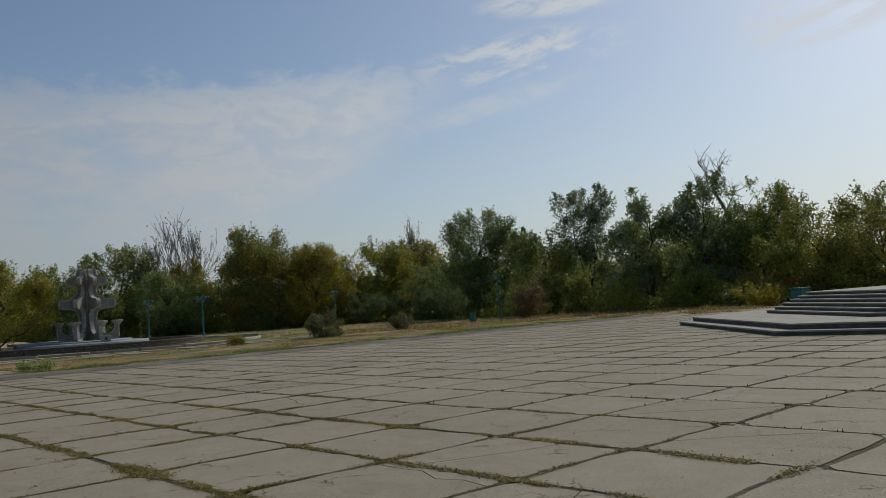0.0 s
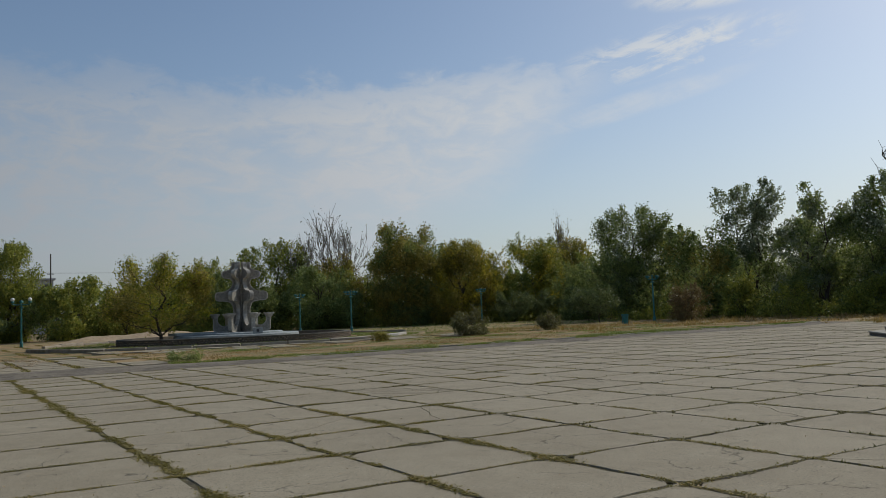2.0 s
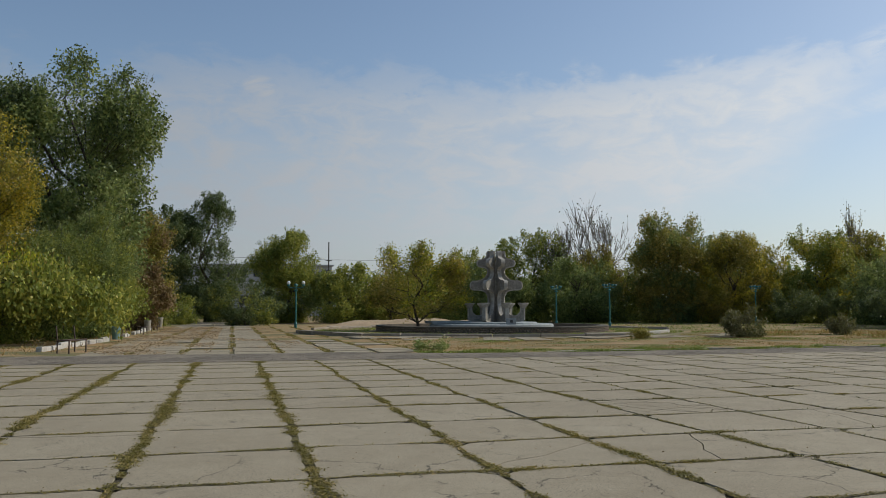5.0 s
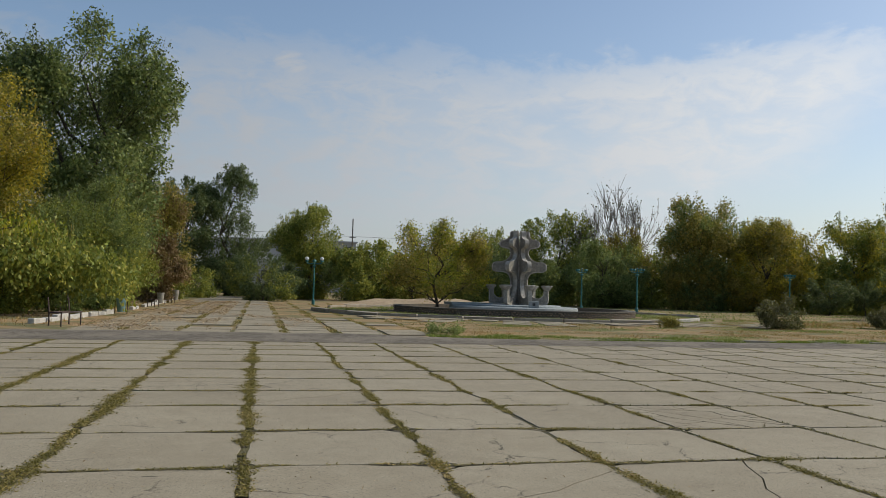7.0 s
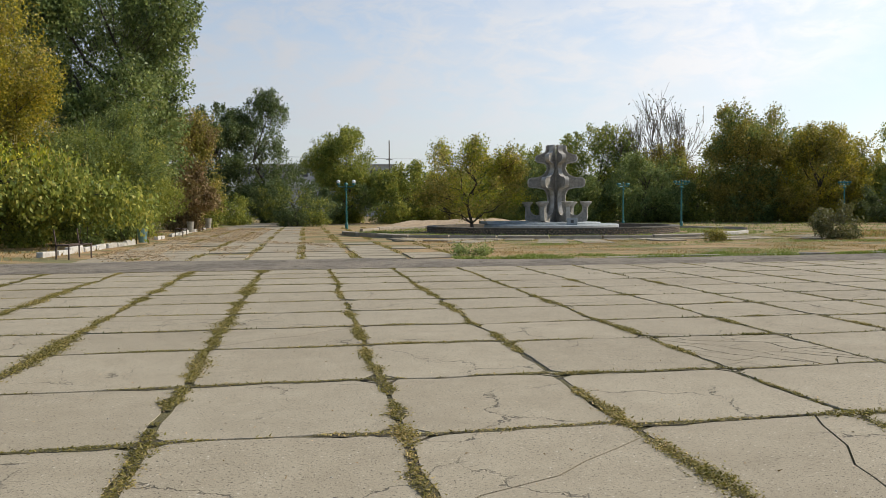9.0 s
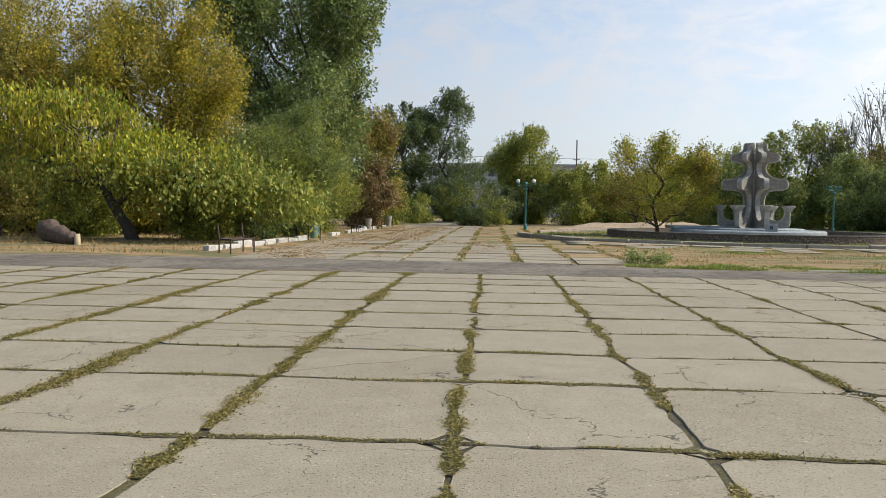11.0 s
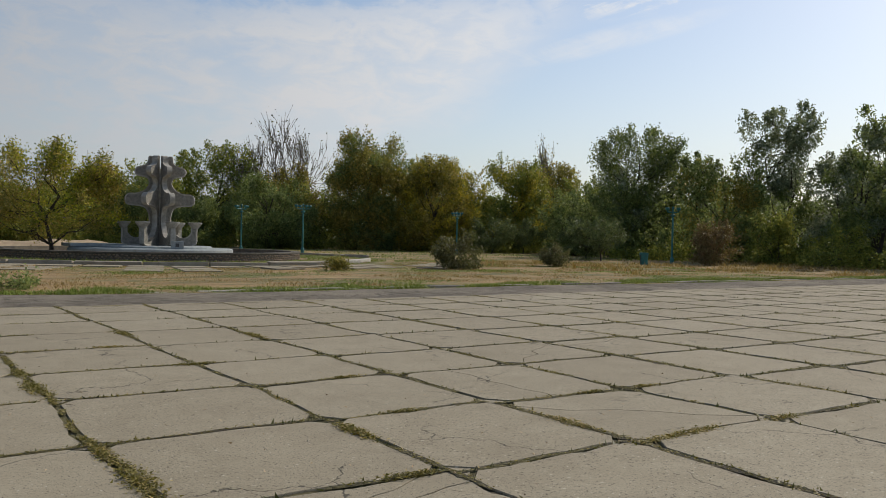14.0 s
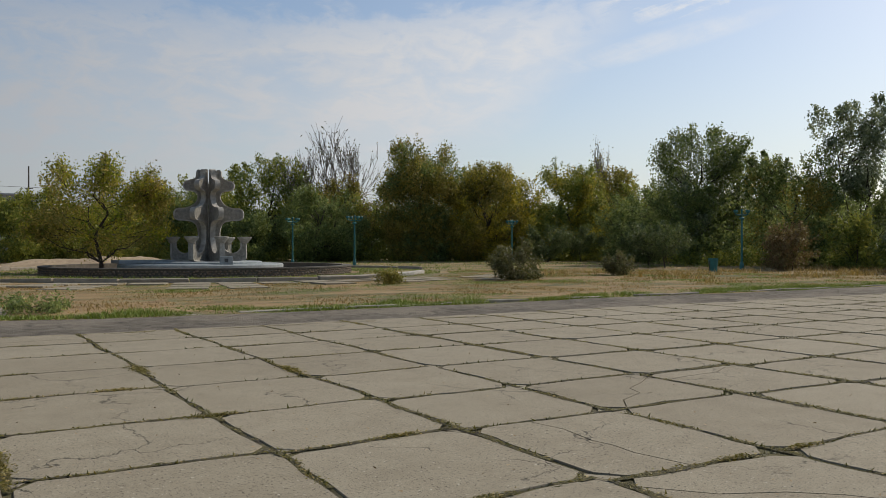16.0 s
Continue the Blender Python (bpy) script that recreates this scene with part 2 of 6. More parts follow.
def joint_material():
    m, n = material("joint_soil")
    p = n.add("ShaderNodeNewGeometry").outputs["Position"]
    a, b, g = n.noise(p, 0.9, 5, 0.65), n.noise(p, 6, 6, 0.7), n.noise(p, 55, 4, 0.8)
    soil = ramp(n, b, (0.3, (0.06, 0.05, 0.032)), (0.7, (0.17, 0.14, 0.09)))
    moss = ramp(n, g, (0.3, (0.075, 0.07, 0.024)), (0.7, (0.25, 0.215, 0.085)))
    c = n.mix(n.step(n.math("ADD", n.math("MULTIPLY", a, 0.6), n.math("MULTIPLY", b, 0.4)), 0.40, 0.56), soil, moss)
    finish(n, c, 0.95, n.math("ADD", b, n.math("MULTIPLY", g, 1.5)), 1.0, 0.03)
    return m


JOINT = joint_material()
CONCRETE = slab_material()
GROUND = ground_material()
ASPHALT = asphalt_material()
OLD_CONCRETE = weathered("weathered_concrete", (0.15, 0.13, 0.10), (0.29, 0.262, 0.212), (0.42, 0.39, 0.325), 2.5)
STEP_CONCRETE = weathered("step_concrete", (0.21, 0.19, 0.15), (0.36, 0.335, 0.275), (0.47, 0.44, 0.37), 1.0)
KERB = weathered("worn_kerb_concrete", (0.17, 0.145, 0.11), (0.33, 0.285, 0.22), (0.46, 0.405, 0.32), 2.0)
DEAD_WOOD = weathered("dead_wood", (0.10, 0.082, 0.062), (0.19, 0.16, 0.125), (0.32, 0.28, 0.225), 3.0, strength=0.6)
# Dark concrete: stain plus the shade under the step treads, put into the colour
RISER = weathered("shaded_stained_concrete", (0.05, 0.044, 0.036), (0.10, 0.09, 0.074), (0.19, 0.175, 0.145), 2.0)
SCULPTURE = weathered("sculpture_concrete", (0.12, 0.112, 0.096), (0.31, 0.29, 0.25), (0.60, 0.57, 0.50), 2.2, strength=0.6)
RELIEF = weathered("pebbled_concrete", (0.10, 0.094, 0.08), (0.24, 0.225, 0.19), (0.42, 0.395, 0.34), 5.0, strength=0.9)
WHITEWASH = weathered("whitewashed_kerb", (0.22, 0.20, 0.165), (0.46, 0.435, 0.38), (0.66, 0.64, 0.59), 4.0)
STONE = weathered("rubble_stone", (0.06, 0.042, 0.03), (0.16, 0.115, 0.08), (0.42, 0.34, 0.25), 5.0, vary=0.0)
PALE_BLUE = weathered("pale_blue_paint", (0.15, 0.17, 0.17), (0.25, 0.285, 0.29), (0.40, 0.435, 0.43), 1.5)
TEAL = weathered("teal_paint", (0.012, 0.085, 0.085), (0.02, 0.15, 0.145), (0.05, 0.23, 0.22), 3.0, rough=0.5, strength=0.15)
PALE_TEAL = weathered("faded_teal_paint", (0.10, 0.19, 0.18), (0.19, 0.31, 0.30), (0.30, 0.42, 0.41), 4.0, rough=0.6)
RUST = weathered("rusted_iron", (0.03, 0.022, 0.018), (0.06, 0.04, 0.03), (0.12, 0.075, 0.05), 6.0, rough=0.7, metal=0.4)
SAND = weathered("sandy_soil", (0.20, 0.135, 0.075), (0.38, 0.28, 0.165), (0.54, 0.42, 0.27), 2.2, strength=0.8)
BARK = weathered("grey_bark", (0.045, 0.036, 0.028), (0.10, 0.083, 0.065), (0.19, 0.165, 0.135), 3.0, strength=0.9)
DARK_BARK = weathered("dark_bark", (0.03, 0.024, 0.018), (0.06, 0.048, 0.036), (0.11, 0.09, 0.07), 3.0, strength=0.9)
ROTTEN = weathered("rotten_wood", (0.04, 0.027, 0.02), (0.11, 0.073, 0.053), (0.22, 0.16, 0.12), 5.0, strength=1.0)
CUT_WOOD = weathered("cut_wood", (0.30, 0.22, 0.12), (0.45, 0.35, 0.21), (0.56, 0.46, 0.30), 5.0)
WALL_GREY = weathered("grey_render", (0.26, 0.27, 0.28), (0.36, 0.37, 0.38), (0.46, 0.47, 0.48), 0.3)
ROOF_PALE = weathered("pale_roof_sheet", (0.45, 0.46, 0.46), (0.58, 0.59, 0.60), (0.70, 0.71, 0.72), 0.4, rough=0.6)
DARK_GLASS = weathered("dark_window", (0.03, 0.035, 0.04), (0.06, 0.065, 0.07), (0.10, 0.105, 0.11), 0.8, rough=0.25)
GLOBE = weathered("opal_globe", (0.68, 0.68, 0.66), (0.78, 0.78, 0.76), (0.85, 0.85, 0.83), 2.0, rough=0.3, strength=0.02)
LITTER_BROWN = leaf_material("fallen_leaves", (0.14, 0.085, 0.042), (0.27, 0.18, 0.095), (0.40, 0.30, 0.17), (0.33, 0.22, 0.12), through=0.1, sparkle=1.0)

LEAF_DARK = leaf_material("leaf_dark_green", (0.054, 0.086, 0.030), (0.102, 0.149, 0.051), (0.168, 0.222, 0.075), (0.267, 0.294, 0.107), through=0.46, glow=0.25)
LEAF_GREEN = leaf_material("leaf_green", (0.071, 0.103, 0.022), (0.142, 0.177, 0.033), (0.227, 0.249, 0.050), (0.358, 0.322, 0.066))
LEAF_GREY = leaf_material("leaf_grey_green", (0.084, 0.111, 0.062), (0.149, 0.186, 0.107), (0.214, 0.250, 0.152), (0.297, 0.325, 0.214), through=0.38, glow=0.2)
LEAF_OLIVE = leaf_material("leaf_olive", (0.105, 0.105, 0.025), (0.178, 0.169, 0.041), (0.275, 0.230, 0.053), (0.400, 0.288, 0.073))
LEAF_YELLOW = leaf_material("leaf_yellow", (0.110, 0.116, 0.017), (0.221, 0.200, 0.024), (0.353, 0.284, 0.030), (0.463, 0.338, 0.034), through=0.45)
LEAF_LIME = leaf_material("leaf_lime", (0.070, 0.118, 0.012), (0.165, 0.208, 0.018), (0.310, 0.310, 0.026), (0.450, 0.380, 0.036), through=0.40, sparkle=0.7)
LEAF_BROWN = leaf_material("leaf_brown", (0.084, 0.056, 0.028), (0.154, 0.098, 0.049), (0.224, 0.140, 0.070), (0.196, 0.168, 0.070), through=0.2)
LEAF_DEEP = leaf_material("leaf_deep_green", (0.037, 0.058, 0.024), (0.066, 0.100, 0.039), (0.105, 0.142, 0.054), (0.143, 0.165, 0.068), through=0.3, glow=0.2)
LEAF_DRAB = leaf_material("leaf_drab_olive", (0.045, 0.05, 0.022), (0.085, 0.09, 0.036), (0.125, 0.122, 0.05), (0.17, 0.15, 0.075), through=0.25, glow=0.2)
POD = leaf_material("seed_pod", (0.255, 0.180, 0.056), (0.390, 0.285, 0.084), (0.450, 0.375, 0.112), through=0.2, sparkle=0.6)
BLADE_GREEN = leaf_material("grass_green", (0.067, 0.110, 0.017), (0.119, 0.179, 0.030), (0.180, 0.241, 0.048), (0.257, 0.286, 0.081), through=0.25, sparkle=0.8)
BLADE_DRY = leaf_material("grass_dry", (0.160, 0.105, 0.030), (0.264, 0.163, 0.054), (0.335, 0.217, 0.085), (0.399, 0.281, 0.128), through=0.25, sparkle=0.8)
WEED = leaf_material("joint_weed", (0.074, 0.066, 0.016), (0.147, 0.129, 0.029), (0.228, 0.183, 0.053), (0.329, 0.238, 0.091), through=0.25, sparkle=0.8)

# ---- mesh helpers ----
rng = np.random.default_rng(7)


def mesh_of(name, verts, faces, mat, smooth=False):
    me = bpy.data.meshes.new(name)
    me.from_pydata([tuple(v) for v in verts], [], faces)
    me.materials.append(mat)
    if smooth:
        me.polygons.foreach_set("use_smooth", [True] * len(me.polygons))
    me.update()
    return me


def quads_mesh(name, corners, mat):
    """One mesh of loose leaves; corners: an array n x k x 3, k corners each."""
    corners = np.asarray(corners, np.float32)
    n, k = corners.shape[:2]
    me = bpy.data.meshes.new(name)
    me.vertices.add(k * n)
    me.vertices.foreach_set("co", corners.ravel())
    me.loops.add(k * n)
    me.loops.foreach_set("vertex_index", np.arange(k * n, dtype=np.int32))
    me.polygons.add(n)
    me.polygons.foreach_set("loop_start", np.arange(0, k * n, k, dtype=np.int32))
    me.materials.append(mat)
    me.update(calc_edges=True)
    me.validate()
    return me


def part(name, bm, mat, parent, label=""):
    """Links a bmesh or a mesh as one object under a thing or a part."""
    if isinstance(bm, bmesh.types.BMesh):
        me = bpy.data.meshes.new(name)
        bm.to_mesh(me)
        bm.free()
        me.materials.append(mat)
    else:
        me = bm
    ob = new(name, me)
    ob.parent = parent
    return tagged(ob, label)


def thing(name, x, y, z, label, category, group="", kind="", turn=0.0):
    ob = new(name)
    ob.matrix_basis = pose(x, y, z, 0, 0, turn)
    return tagged(ob, label, category, group, kind)


def box(bm, x0, x1, y0, y1, z0, z1, bevel=0.0):
    m = Matrix.LocRotScale(((x0 + x1) / 2, (y0 + y1) / 2, (z0 + z1) / 2), None, (x1 - x0, y1 - y0, z1 - z0))
    v = bmesh.ops.create_cube(bm, size=1, matrix=m)["verts"]
    if bevel:
        e = list({e for w in v for e in w.link_edges})
        bmesh.ops.bevel(bm, geom=e, offset=bevel, segments=2, affect="EDGES", profile=0.6)
    return bm


def turned(bm, rings, sides=16, x=0.0, y=0.0, caps=True):
    """A turned form from rings of (radius, z)."""
    loops = []
    for r, z in rings:
        loops.append([bm.verts.new((x + r * math.cos(2 * math.pi * i / sides), y + r * math.sin(2 * math.pi * i / sides), z)) for i in range(sides)])
    for a, b in zip(loops, loops[1:]):
        for i in range(sides):
            bm.faces.new((a[i], a[(i + 1) % sides], b[(i + 1) % sides], b[i]))
    if caps:
        bm.faces.new(loops[0][::-1])
        bm.faces.new(loops[-1])
    return bm


class Tubes:
    """Gathers tapered tubes along paths into one mesh."""

    def __init__(self):
        self.v, self.f = [], []

    def add(self, pts, radii, sides=6):
        pts = [Vector(p) for p in pts]
        base = len(self.v)
        for i, (p, r) in enumerate(zip(pts, radii)):
            d = (pts[min(i + 1, len(pts) - 1)] - pts[max(i - 1, 0)])
            if d.length < 1e-6:
                d = Vector((0, 0, 1))
            d.normalize()
            a = d.cross(Vector((0.31, 0.95, 0.1)) if abs(d.z) > 0.8 else Vector((0, 0, 1))).normalized()
            b = d.cross(a)
            for k in range(sides):
                w = 2 * math.pi * k / sides
                self.v.append(p + r * (math.cos(w) * a + math.sin(w) * b))
        for i in range(len(pts) - 1):
            for k in range(sides):
                q = base + i * sides
                self.f.append((q + k, q + (k + 1) % sides, q + sides + (k + 1) % sides, q + sides + k))
        self.f.append(tuple(range(base + (len(pts) - 1) * sides, base + len(pts) * sides)))

    def mesh(self, name, mat):
        return mesh_of(name, self.v, self.f, mat, True)


def bent(a, b, steps, sag, r):
    """A crooked way from a to b."""
    a, b = np.array(a, float), np.array(b, float)
    out = []
    span = np.linalg.norm(b - a)
    for i in range(steps + 1):
        t = i / steps
        p = a + (b - a) * t + np.array([0, 0, sag * span * t * (1 - t)])
        if 0 < i < steps:
            p = p + r.normal(0, 0.045 * span, 3)
        out.append(p)
    return out


def leaves(centres, count, spread, size, r, droop=0.3, narrow=0.55, mid=None):
    """Leaf quads in tufts along short twigs; mid: the crown's middle, from which the tufts point away."""
    n = len(centres) * count
    c = np.repeat(np.asarray(centres), count, 0)
    off = r.normal(0, 1, (n, 3)) * np.asarray(spread)
    if mid is not None:
        way = np.asarray(centres) - mid
        way = way / (np.linalg.norm(way, axis=1, keepdims=True) + 1e-6) + np.array([0, 0, 0.45]) + r.normal(0, 0.35, way.shape)
        way /= np.linalg.norm(way, axis=1, keepdims=True)
        along = r.uniform(-1.6, 2.2, (n, 1)) * np.asarray(spread)
        off = off * (0.75 - 0.12 * along / np.max(spread)) + np.repeat(way, count, 0) * along
    p = c + off
    d = r.normal(0, 1, (n, 3))
    d[:, 2] -= droop * 2
    d /= np.linalg.norm(d, axis=1, keepdims=True)
    s = np.cross(d, r.normal(0, 1, (n, 3)))
    s /= np.linalg.norm(s, axis=1, keepdims=True) + 1e-9
    length = size * r.uniform(0.6, 1.3, (n, 1))
    half = length * narrow * 0.5
    if mid is not None:
        return np.stack([p - s * half * 0.9, p + d * length * 0.25 + s * half, p + d * length], 1)
    return np.stack([p, p + d * length * 0.45 + s * half, p + d * length, p + d * length * 0.45 - s * half], 1)


def tree(name, label, category, x, y, height, width, leaf, mat_bark=None, seed=0, base=0.04, lobes=7, clumps=0, count=24, size=0.3,
         spread=0.0, droop=0.3, trunk=0.0, lean=(0, 0), top=0.42, bare=0.0, accent=None, narrow=0.7, group="trees of the park", depth=None, z=0.0, stems=1, full=1.0, rough=0.34, gaps=-0.2):
    """A tree: trunk, limbs and twigs, and a crown of single leaves in clumps inside a lobed outline.
    base: where the crown begins; top: height of its widest part; full: density."""
    r = np.random.default_rng(seed + 101)
    mat_bark = mat_bark or DARK_BARK
    root = thing(name, x, y, z, label, category, group)
    depth = depth or width
    tr = trunk or 0.010 * height + 0.010 * width
    wood, twig = Tubes(), Tubes()
    ways = []
    for k in range(stems):
        a = 2 * math.pi * k / max(stems, 1) + 0.6
        out = 1.0 if stems > 1 else 0.0
        foot = (0.06 * width * math.cos(a) * out, 0.06 * depth * math.sin(a) * out, -0.05)
        head = (lean[0] + 0.2 * width * math.cos(a) * out, lean[1] + 0.2 * depth * math.sin(a) * out, height * 0.86)
        w = bent(foot, head, 7, 0.0, r)
        wood.add(w, [tr * (1.4 if i == 0 else 1.0) * (1 - i / 7.5) / (stems ** 0.4) for i in range(8)], 8)
        ways.append(w)
    spread = spread or 0.022 * width + 0.11
    size *= 0.72
    count = int(count * 1.4)
    surface = math.pi * width * height * (1 - base) * 0.9
    number = clumps or int(full * surface * 2.6 / (count * size * size * narrow * 0.5) * 0.95) + 8
    number = min(number, 3600)
    ox, oy = r.uniform(0, 50, 2)

    def envelope(u):
        p = 1.1 * (u / top) ** 0.3 if u < top else 1.1 * max(0.0, (1 - ((u - top) / (1 - top)) ** 1.7)) ** 0.62
        return max(p, 0.35 * (u < top))

    # boughs: lumps of foliage on the outline, parted by dark gaps
    tall = height * (1 - base)
    boughs = []
    for k in range(int(9 + 2.2 * lobes * (0.6 + 0.05 * height))):
        u = r.uniform(0.0, 0.94) ** 1.1
        ang = r.uniform(0, 2 * math.pi)
        big = min(width, tall) * r.uniform(0.10, 0.21) * (1.0 if u < 0.75 else 0.7)
        q = noise.noise((math.cos(ang) * 1.5 + ox, math.sin(ang) * 1.5 + oy, u * height * 0.33))
        out = max(0.05, envelope(u) * 0.5 * (1 + rough * 1.3 * q) - 0.75 * big / width) * r.uniform(0.55, 1.0) ** 0.6
        lift = height * base + tall * u * (1 + 0.25 * rough * q) - big * (0.7 if u > 0.8 else 0.1)
        boughs.append((np.array([lean[0] * u + width * out * math.cos(ang), lean[1] * u + depth * out * math.sin(ang), max(lift, 0.5 * big)]), big, 1.0 + (0.45 if u > 0.7 else 0.0)))
    axis_mid = np.array([lean[0] * 0.5, lean[1] * 0.5, height * (base + 0.3 * (1 - base))])
    weight = np.array([b[1] ** 2 for b in boughs])
    pick = r.choice(len(boughs), number, p=weight / weight.sum())
    centres, fine = [], []
    for m, k in enumerate(pick, 1):
        c0, big, stretch = boughs[k]
        if m % 6 == 0:
            # the dim heart of the crown
            u = r.uniform(0.02, 0.8)
            a, d = r.uniform(0, 2 * math.pi), envelope(u) * 0.36 * r.uniform() ** 0.5
            c = np.array([lean[0] * u + width * d * math.cos(a), lean[1] * u + depth * d * math.sin(a), height * base + tall * u * 0.92])
        else:
            d = r.normal(0, 1, 3)
            d /= np.linalg.norm(d) + 1e-9
            c = c0 + d * big * r.uniform(0.25, 1.0) ** 0.5 * np.array([1.1, 1.1, 0.85 * stretch])
            if noise.noise((c[0] * 0.7 + ox, c[1] * 0.7, c[2] * 0.7 + oy)) < gaps - 0.08:
                continue
        c[2] = min(max(c[2], 0.1 + 0.3 * spread), height * 1.02)
        centres.append(c)
        w = ways[m % stems]
        if m % max(1, number // (14 if height > 5 else 7)) == 0:
            start = w[min(6, max(1, int(c[2] / height * 5.5)))]
            wood.add(bent(start, c, 5, 0.10, r), [tr * 0.42 * (1 - j / 6.0) for j in range(6)], 5)
        elif m % 11 == 0:
            start = w[min(7, max(1, int(c[2] / height * 6.5)))]
            half_way = start + (c - start) * 0.5
            twig.add(bent(half_way, c + (c - half_way) * 0.25, 3, 0.1, r), [0.022, 0.016, 0.011, 0.005], 3)
    # slim leafy shoots that stand out of the upper outline
    for c0, big, stretch in boughs:
        if c0[2] < height * (base + 0.3 * (1 - base)):
            continue
        for _ in range(3 if height > 5 else 1):
            d = (c0 - axis_mid) / (np.linalg.norm(c0 - axis_mid) + 1e-6) * 0.8 + np.array([0, 0, 0.9]) + r.normal(0, 0.4, 3)
            d /= np.linalg.norm(d)
            a = c0 + d * big * 0.75
            b = a + d * big * r.uniform(0.5, 1.15)
            twig.add(bent(c0, b, 3, 0.0, r), [0.022, 0.016, 0.011, 0.005], 3)
            fine += [a + (b - a) * q + r.normal(0, 0.05 * big, 3) for q in np.arange(0.0, 1.0, 0.2)]
    mid = axis_mid
    tagged(part("trunk", wood.mesh("trunk", mat_bark), None, root))
    if twig.v:
        tagged(part("brushwood", twig.mesh("brushwood", mat_bark), None, root), kind="stuff")
    keep = [c for c in centres if r.uniform() >= bare]
    own, other = keep, []
    if accent:
        pick = [noise.noise((c[0] * 0.5 + oy, c[1] * 0.5, c[2] * 0.5)) + 0.25 * r.normal() > 0.45 - accent[1] for c in keep]
        own, other = [c for c, q in zip(keep, pick) if not q], [c for c, q in zip(keep, pick) if q]
    if own:
        q = leaves(own, count, spread, size, r, droop, narrow, mid)
        if fine:
            q = np.concatenate([q, leaves(fine, max(4, count // 4), spread * 0.4, size * 0.85, r, droop, narrow, mid)])
        tagged(part("crown", quads_mesh("crown", q, leaf), None, root), kind="stuff")
    if other:
        tagged(part("turning_leaves", quads_mesh("turning_leaves", leaves(other, count, spread, size, r, droop, narrow, mid), accent[0]), None, root, "leaves that have turned"), kind="stuff")
    return root


def bare_tree(name, label, x, y, height, width, seed, leaf=None, count=6, upright=0.75, size=0.24, trunk=0.14, thin=0.03, stems=3, levels=5, lean=(0.0, 0.0)):
    """A dead or nearly bare tree with fine upright branching."""
    r = np.random.default_rng(seed + 900)
    root = thing(name, x, y, 0, label, "tree", "trees of the park")
    wood, tips = Tubes(), []

    def grow(p, d, length, rad, level):
        q = p + d * length
        mid = (p + q) / 2 + r.normal(0, 0.05 * length, 3)
        rad = max(rad, thin)
        wood.add([p, mid, q], [rad, rad * 0.85, rad * 0.7], 5 if level < 2 else 3)
        tips.append(q)
        if level == levels or q[2] > height:
            return
        for _ in range(int(r.integers(2, 4)) + (level > 2)):
            e = d * 0.8 + r.normal(0, 0.42, 3) * np.array([width / height * 2.2, width / height * 2.2, 0.5]) + np.array([0, 0, upright * 0.5])
            e /= np.linalg.norm(e)
            grow(p + (q - p) * r.uniform(0.45, 1.0), e, length * r.uniform(0.6, 0.9), rad * 0.62, level + 1)

    for _ in range(stems):
        d = r.normal(0, 0.16 if stems > 1 else 0.03, 3) + np.array([lean[0], lean[1], 1])
        grow(np.array([0, 0, -0.05]) + r.normal(0, 0.1, 3) * (1, 1, 0), d / np.linalg.norm(d), height * 0.31, trunk, 0)
    part("trunk", wood.mesh("trunk", DEAD_WOOD), None, root)
    if leaf:
        part("crown", quads_mesh("crown", leaves([t for t in tips if r.uniform() < 0.8], count, 0.3, size, r), leaf), None, root)
    return root


# ---- ground, road and paving ----
SLAB_END = 28.9
ALLEY = (-2.4, 9.4)
CENTRE = (20.4, 60.0)


def verge(x):
    """The far edge of the asphalt strip."""
    return 33.2 - 1.9 * min(1, max(0, (x - 6.5) / 4.5))


def axis(*spans):
    out = []
    for a, b, step in spans:
        out += list(np.arange(a, b, step))
    return np.array(out + [spans[-1][1]])


def ground_sheet():
    xs = axis((-2500, -200, 575), (-200, -40, 16), (-40, 80, 1.0), (80, 200, 12), (200, 2500, 575))
    ys = axis((-2500, -200, 575), (-200, -20, 18), (-20, 120, 1.0), (120, 260, 14), (260, 2500, 560))
    v = []
    for yy in ys:
        for xx in xs:
            in_plaza = -30 < xx < 46.5 and yy < verge(xx) + 0.6
            in_alley = ALLEY[0] - 0.5 < xx < ALLEY[1] + 0.5 and yy < 112
            wave = noise.noise((xx * 0.33, yy * 0.33, 0)) * 0.035 + noise.noise((xx * 0.9, yy * 0.9, 3)) * 0.015
            v.append((xx, yy, -0.05 if in_plaza and yy < verge(xx) - 0.4 else (-0.035 if in_alley else 0.012 + wave)))
    w = len(xs)
    f = [(j * w + i, j * w + i + 1, (j + 1) * w + i + 1, (j + 1) * w + i) for j in range(len(ys) - 1) for i in range(w - 1)]
    ob = new("ground", mesh_of("ground", v, f, GROUND, True))
    tagged(ob, "dry grass and bare soil of the park", "ground", kind="structure")


